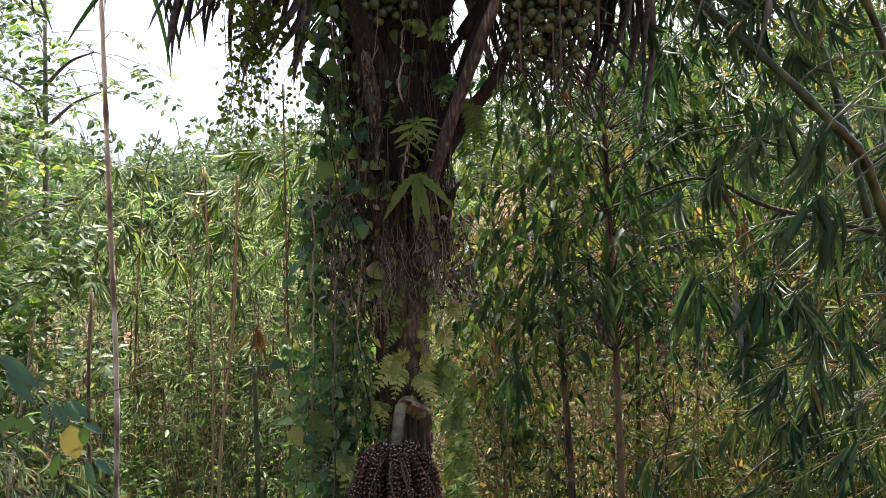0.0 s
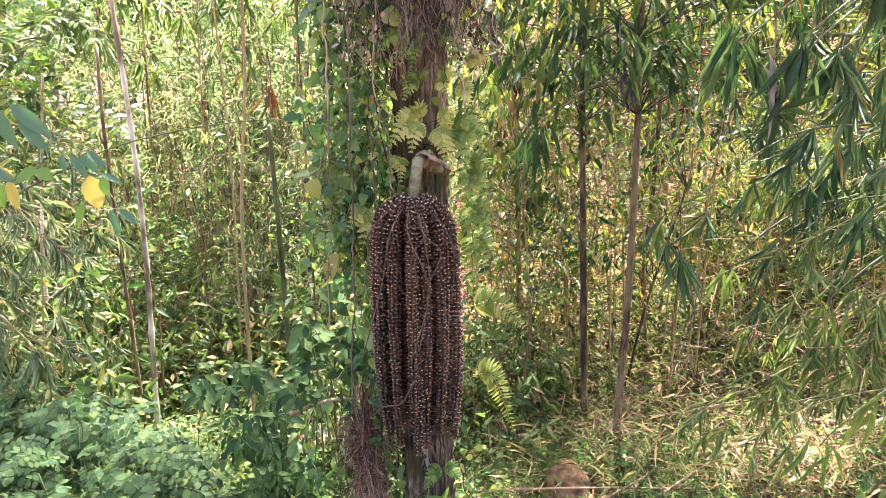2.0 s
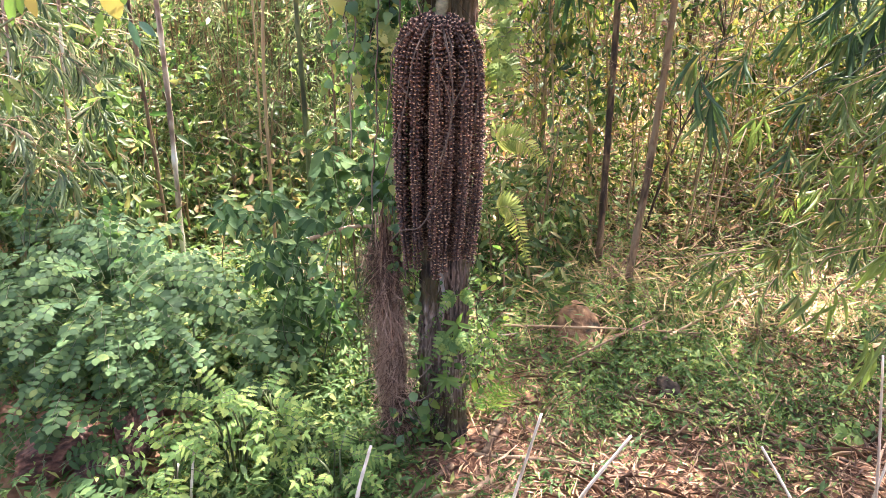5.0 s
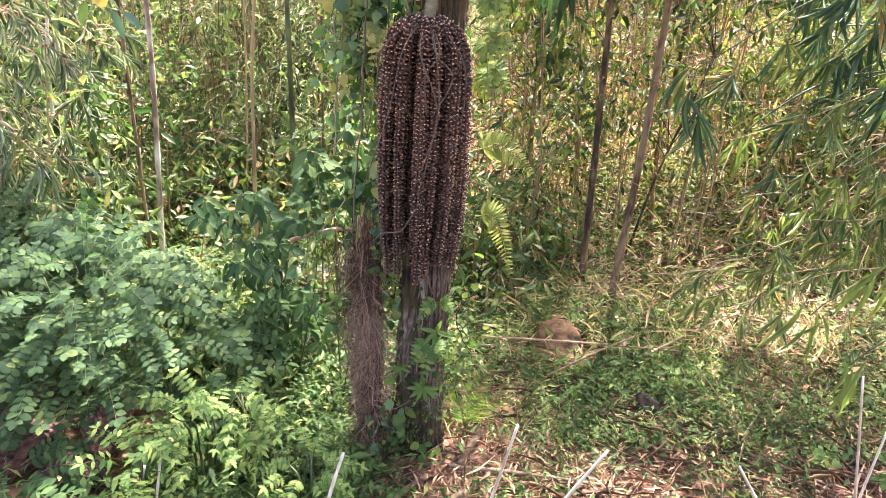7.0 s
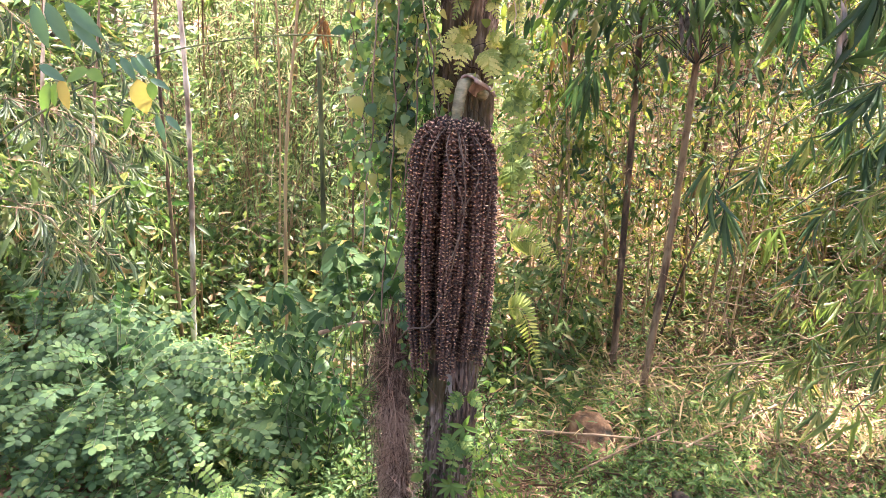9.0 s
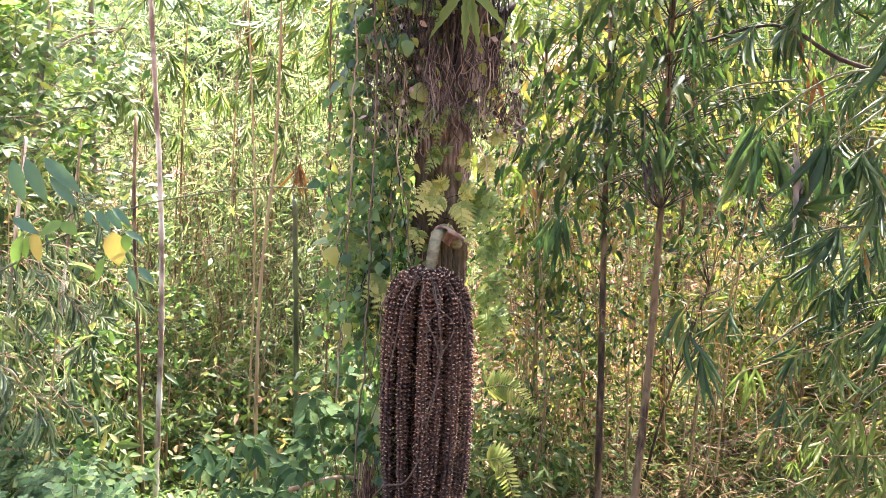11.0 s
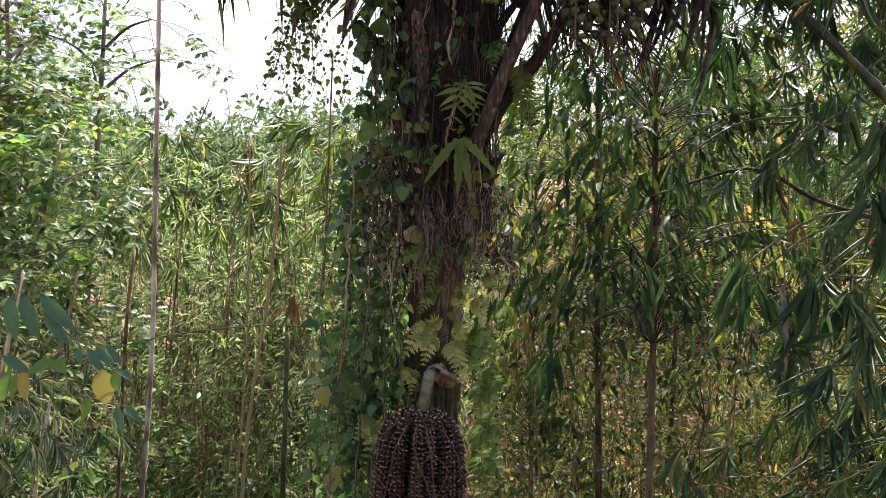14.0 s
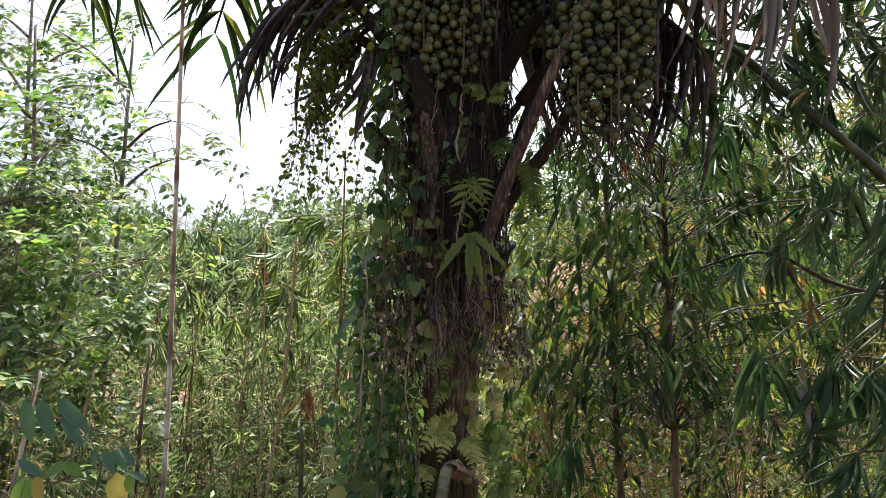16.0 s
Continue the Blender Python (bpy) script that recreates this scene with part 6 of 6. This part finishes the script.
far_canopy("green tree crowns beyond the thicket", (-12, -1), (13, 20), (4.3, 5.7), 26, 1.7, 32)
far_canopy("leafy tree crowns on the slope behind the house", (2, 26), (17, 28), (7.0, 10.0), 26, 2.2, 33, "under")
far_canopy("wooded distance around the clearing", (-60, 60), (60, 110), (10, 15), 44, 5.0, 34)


def house():
    z = float(height(7.0, 16.0))
    t = thing("house", (7.0, 16.0, z), "low brown-walled house with a grey tiled roof", "house")

    def box(name, x0, x1, y0, y1, z0, z1, mat, parent, label=""):
        bm = bmesh.new()
        bmesh.ops.create_cube(bm, size=1, matrix=Matrix.LocRotScale(((x0 + x1) / 2, (y0 + y1) / 2, (z0 + z1) / 2), None, (x1 - x0, y1 - y0, z1 - z0)))
        bmesh.ops.bevel(bm, geom=bm.edges[:], offset=0.02, segments=1, affect="EDGES")
        me = bpy.data.meshes.new(name)
        bm.to_mesh(me)
        return part(name, me, M[mat], parent, label)

    wall = box("wall", 4.6, 10.5, 15.6, 19.0, z - 1.2, z + 1.15, "wall", t)
    g = Geo()
    g.add([(4.2, 15.1, z + 1.1), (10.9, 15.1, z + 1.1), (10.9, 17.3, z + 2.3), (4.2, 17.3, z + 2.3), (10.9, 19.5, z + 1.1), (4.2, 19.5, z + 1.1),
           (4.2, 15.1, z + 1.0), (10.9, 15.1, z + 1.0), (10.9, 17.3, z + 2.2), (4.2, 17.3, z + 2.2), (10.9, 19.5, z + 1.0), (4.2, 19.5, z + 1.0)],
          [(0, 1, 2), (0, 2, 3), (3, 2, 4), (3, 4, 5), (7, 6, 8), (8, 6, 9), (8, 9, 10), (10, 9, 11), (0, 6, 1), (1, 6, 7), (1, 7, 2), (2, 7, 8), (2, 8, 4), (4, 8, 10), (3, 9, 0), (0, 9, 6), (5, 11, 3), (3, 11, 9)])
    part("roof", g, M["roof"], t, smooth=False)
    box("door", 7.4, 8.2, 15.55, 15.63, z - 0.7, z + 0.9, "dark_wood", t)
    tarp = box("water_barrel", 5.9, 6.3, 15.0, 15.4, z - 0.9, z - 0.25, "blue", None)
    tagged(tarp, "blue plastic water drum beside the house", "barrel")


house()

# ---- on the ground ----


def ground_cover(label, material, x, y, n, size, wide, template, keep, seed, tall=0.12, name="ground_cover", flat=0.3, category="plants"):
    rs = np.random.default_rng(seed)
    px, py = rs.uniform(*x, n * 3), rs.uniform(*y, n * 3)
    k = keep(px, py, rs)
    px, py = px[k][:n], py[k][:n]
    m = len(px)
    pz = height(px, py) + tall * rs.random(m) ** 1.6
    a = rs.uniform(0, 6.28, m)
    way = np.stack([np.cos(a), np.sin(a), flat * rs.normal(size=m)], 1)
    nrm = rs.normal(size=(m, 3)) * 0.35 + [0, 0, 1]
    s = size * np.exp(0.3 * rs.normal(size=m))
    g = inst(Geo(), template, np.stack([px, py, pz], 1), way, nrm, s, s * wide)
    tagged(part(name, g, M[material]), label, category, kind="stuff")


def patchy(scale, level, seed):
    def keep(x, y, rs):
        v = np.sin(scale * x + seed) * np.cos(scale * 1.1 * y + 2 * seed) + 0.6 * np.sin(2.3 * scale * x - 1.7 * scale * y + seed)
        bare = (np.hypot(x + 0.16, y - 2.87) < 0.16) | (np.hypot((x - 0.62) / 0.17, (y - 3.76) / 0.13) < 1) | (np.hypot((x - 0.95) / 0.3, (y - 3.2) / 0.19) < rs.uniform(0.0, 1.1, len(x)))
        return (v + 0.5 * rs.normal(size=len(x)) > level) & ~bare
    return keep


def left_of(x0, soft=0.3):
    return lambda x, y, rs: (x < x0 + soft * rs.normal(size=len(x))) & (np.hypot(x + 0.16, y - 2.87) > 0.16)


def litter_zone(x, y, rs):
    bed = smooth(-0.35, 0.3, x + 0.25 * rs.normal(size=len(x))) * (1 - 0.7 * smooth(3.0, 3.7, y + 0.2 * rs.normal(size=len(x))))
    return (rs.random(len(x)) < 0.12 + 0.88 * bed) & (np.hypot(x + 0.16, y - 2.87) > 0.17)


ground_cover("low green weeds covering the ground", "weed", (-3.2, 0.1), (1.8, 6.0), 15000, 0.055, 0.3, TINY, left_of(-0.35), 41, 0.16)
ground_cover("low green weeds and seedlings", "weed", (-0.6, 3.6), (3.2, 6.2), 9500, 0.05, 0.28, LANCE_LOW, patchy(1.9, 0.1, 2), 42, 0.14)
ground_cover("scattered green weeds in the litter", "weed", (-0.4, 2.6), (1.5, 3.4), 12000, 0.032, 0.34, TINY, patchy(2.6, 0.25, 5), 43, 0.08, flat=0.6)
ground_cover("green weeds beside the palm foot", "lime", (-0.3, 1.5), (2.9, 4.5), 17000, 0.034, 0.22, TINY, patchy(2.2, -0.35, 3), 49, 0.1, flat=0.7)
ground_cover("fresh green weeds around the trunk foot", "weed", (-1.3, -0.12), (2.0, 3.3), 9000, 0.036, 0.25, TINY, left_of(-0.2, 0.1), 53, 0.12, flat=0.7)
ground_cover("pale green weeds on the sunlit slope", "lime", (0.2, 4.2), (3.9, 7.5), 9000, 0.055, 0.28, TINY, patchy(1.6, 0.0, 4), 50, 0.14)
ground_cover("sunlit half-dry grass on the slope", "straw_grass", (0.2, 4.5), (3.6, 9.0), 19000, 0.11, 0.07, TINY, patchy(0.9, -0.5, 1), 44, 0.2, "grass", 0.8)
ground_cover("dry bamboo leaves and straw strewn on the ground", "litter", (-0.8, 3.4), (1.6, 6.5), 21000, 0.075, 0.13, TINY, litter_zone, 45, 0.05, "leaf_litter", 0.1, "litter")
ground_cover("dry leaves strewn over the slope", "litter", (-0.3, 7), (3.6, 14), 20000, 0.15, 0.12, TINY, patchy(0.8, -0.9, 7), 46, 0.1, "leaf_litter", 0.2, "litter")
ground_cover("dry leaves under the left thicket", "litter", (-5, 0.4), (4.0, 9), 9000, 0.14, 0.14, TINY, patchy(0.8, -0.6, 9), 47, 0.1, "leaf_litter", 0.2, "litter")
ground_cover("thin dry straw lying on the soil", "straw", (-0.9, 3.0), (1.5, 4.0), 4200, 0.22, 0.016, TINY, litter_zone, 48, 0.06, "straw", 0.12, "litter")

ground_cover("dry leaves on the bank", "litter", (-7, 7), (-6, 1.7), 9000, 0.12, 0.2, TINY, patchy(0.9, -1.0, 3), 51, 0.04, "leaf_litter", 0.15, "litter")
ground_cover("low weeds on the bank", "weed", (-7, 7), (-6, 1.7), 9000, 0.11, 0.3, TINY, patchy(1.1, -0.2, 6), 52, 0.12)


ground_cover("leafy weeds and seedlings between the shrubs", "weed", (-1.4, -0.3), (2.1, 4.2), 12000, 0.04, 0.34, LANCE_LOW, left_of(-0.4, 0.15), 54, 0.15, flat=0.6)
ground_cover("leafy weeds behind the blue-green shrubs", "weed", (-2.8, -1.3), (2.95, 4.6), 9000, 0.05, 0.36, LANCE_LOW, left_of(-0.9, 0.15), 56, 0.22, flat=0.6)
ground_cover("fresh green weeds over the slope", "weed", (0.0, 3.0), (2.9, 5.2), 26000, 0.03, 0.34, TINY, patchy(1.7, -0.7, 8), 55, 0.13, flat=0.8)


def lying_cane(a, b, r, material, label, group="fallen canes", sag=0.0):
    a, b = np.array(a, float), np.array(b, float)
    za, zb = float(height(a[0], a[1])), float(height(b[0], b[1]))
    p, q = np.array([a[0], a[1], za + a[2]]), np.array([b[0], b[1], zb + b[2]])
    g = cane(Geo(), [p, (p + q) / 2 + [0, 0, 0.01 - sag], q], r, 0.75 * r, 0.22)
    tagged(part("fallen_cane", g, M[material]), label, "cane", group)


lying_cane((0.14, 3.7, 0.11), (1.3, 3.7, 0.1), 0.0077, "cane_fallen", "long dry bamboo cane lying on the ground")
lying_cane((1.05, 3.62, 0.1), (1.74, 4.16, 0.14), 0.0091, "cane_fallen", "grey bamboo cane lying on the grass")
lying_cane((0.5, 3.42, 0.08), (1.05, 3.8, 0.14), 0.007, "cane_fallen", "thin dry cane lying across another")
lying_cane((0.62, 3.28, 0.02), (0.95, 3.1, 0.03), 0.0112, "cane_fallen", "split reddish cane on the litter")
lying_cane((0.0, 2.7, 0.02), (0.7, 2.66, 0.02), 0.0098, "cane_fallen", "dry cane half buried in the litter")
lying_cane((-0.1, 2.62, 0.02), (-0.35, 2.3, 0.03), 0.0126, "cane_fallen", "broken dry cane on the litter")
lying_cane((0.08, 2.55, 0.02), (-0.1, 2.35, 0.02), 0.02, "cane_fallen", "short broken piece of cane")
lying_cane((0.14, 2.95, 0.02), (0.05, 2.7, 0.03), 0.02, "cane_fallen", "short broken piece of cane")
lying_cane((0.1, 2.4, 0.02), (0.22, 2.62, 0.02), 0.0084, "cane_fallen", "dry cane on the litter")
lying_cane((1.0, 3.1, 0.02), (1.2, 3.05, 0.02), 0.0112, "cane_fallen", "short broken piece of cane")
lying_cane((1.35, 2.95, 0.02), (1.75, 2.7, 0.03), 0.0098, "cane_fallen", "dry cane on the litter")
lying_cane((-1.2, 3.45, 0.04), (-0.7, 3.6, 0.08), 0.02, "cane_fallen", "brown dead stick on the ground")
lying_cane((-0.78, 2.98, 0.99), (-0.39, 2.92, 1.09), 0.0091, "cane_fallen", "pale dry stick leaning on the palm trunk", sag=-0.02)


def lump(name, at, size, material, label, category, seed, rough=0.25):
    bm = bmesh.new()
    bmesh.ops.create_icosphere(bm, subdivisions=4, radius=1)
    off = Vector((seed * 3.1, seed * 1.7, 0))
    for v in bm.verts:
        n = noise.noise(v.co * 1.1 + off) + 0.5 * noise.noise(v.co * 2.7 + off) + 0.2 * noise.noise(v.co * 7 + off)
        v.co *= 1 + rough * n
        v.co = Vector((v.co.x * size[0], v.co.y * size[1], v.co.z * size[2]))
    for f in bm.faces:
        f.smooth = True
    me = bpy.data.meshes.new(name)
    bm.to_mesh(me)
    me.materials.append(M[material])
    ob = new(name, me)
    ob.location = (at[0], at[1], float(height(at[0], at[1])) + at[2])
    ob.rotation_euler = (0, 0, seed)
    return tagged(ob, label, category)


lump("boulder", (0.61, 3.87, -0.03), (0.22, 0.15, 0.16), "stone", "rough brown boulder half sunk in the grass", "rock", 5, 0.36)
lump("coconut_husk", (1.02, 3.24, 0.03), (0.07, 0.06, 0.055), "husk", "dark old coconut husk on the litter", "husk", 2, 0.4)
lump("stone", (1.12, 3.08, 0.0), (0.09, 0.05, 0.035), "husk", "small flat brown stone on the litter", "rock", 3)
lump("rotten_log", (-1.87, 2.46, 0.07), (0.17, 0.11, 0.1), "rotten", "crumbling reddish rotten wood", "log", 4, 0.45)
lump("rotten_log", (-1.56, 2.62, 0.09), (0.17, 0.1, 0.09), "rotten", "crumbling reddish rotten wood", "log", 5, 0.45)
lump("rotten_log", (-1.58, 2.36, 0.06), (0.14, 0.09, 0.08), "rotten", "crumbling reddish rotten wood", "log", 6, 0.45)
lump("stone", (0.12, 2.33, 0.03), (0.09, 0.06, 0.05), "bract", "pale tan stone in the litter", "rock", 7)


def stake(foot, tip, r):
    g = Geo()
    z = float(height(foot[0], foot[1]))
    c = curve([(foot[0], foot[1], z - 0.05), tuple((np.array([foot[0], foot[1], z]) + np.array(tip)) / 2 + 0.016 * rng.normal(size=3)), tip], 16)
    tube(g, c, np.linspace(0.85 * r, 0.5 * r, 16) * (1 + 0.07 * np.sin(np.arange(16) * 1.9)), 8)
    tagged(part("stick", g, M["stake"]), "pale stripped stick standing in the bank", "stick", "pale sticks on the bank")


stake((0.10, 2.2, 0), (0.24, 2.2, 0.69), 0.010)
stake((0.30, 2.2, 0), (0.58, 2.2, 0.61), 0.011)
stake((1.62, 2.2, 0), (1.38, 2.2, 1.02), 0.008)
stake((1.52, 2.2, 0), (1.60, 2.3, 0.74), 0.008)
stake((-1.27, 2.2, 0), (-1.24, 2.3, 0.24), 0.011)
stake((-1.19, 2.2, 0), (-1.16, 2.3, 0.33), 0.009)
stake((-0.50, 2.2, 0), (-0.42, 2.3, 0.40), 0.012)
stake((1.45, 2.25, 0), (1.16, 2.4, 0.42), 0.009)


def rust_spray(at, n, label, length=0.2, material="rust"):
    at = np.array(at)
    t = thing("dead_spray", at, label, "dead leaves", "dead sprays in the green")
    part("twig", tube(Geo(), curve([at + [0, 0.02, 0.25], at + [0.01, 0.01, 0.1], at], 6), 0.004, 4), M["fibre"], t)
    for _ in range(n):
        g = inst(Geo(), LANCE, at + 0.02 * rng.normal(size=3), np.array([0.15, 0, -1]) + 0.2 * rng.normal(size=3), np.array([0, -1, 0.3]) + 0.4 * rng.normal(size=3), length * rng.uniform(0.7, 1.2), 0.028)
        part("leaf", g, M[material], t)


for spot, n, size in (((-2.06, 6.3, 3.35), 5, 0.22), ((-1.56, 6.15, 2.2), 8, 0.26), ((1.42, 3.2, 3.97), 2, 0.16), ((0.87, 4.5, 3.85), 4, 0.18), ((1.5, 4.0, 3.05), 4, 0.16), ((1.55, 3.9, 2.85), 3, 0.2), ((0.75, 4.4, 3.7), 3, 0.15)):
    rust_spray(spot, n, "hanging spray of dead rust-orange leaves", size)
rust_spray((0.84, 4.2, 2.42), 4, "hanging grey dead leaf bundle on a sapling", 0.3, "dead_leaf")
rust_spray((1.30, 3.3, 2.45), 4, "hanging grey-green wilted bamboo leaves", 0.3, "pale_leaf")
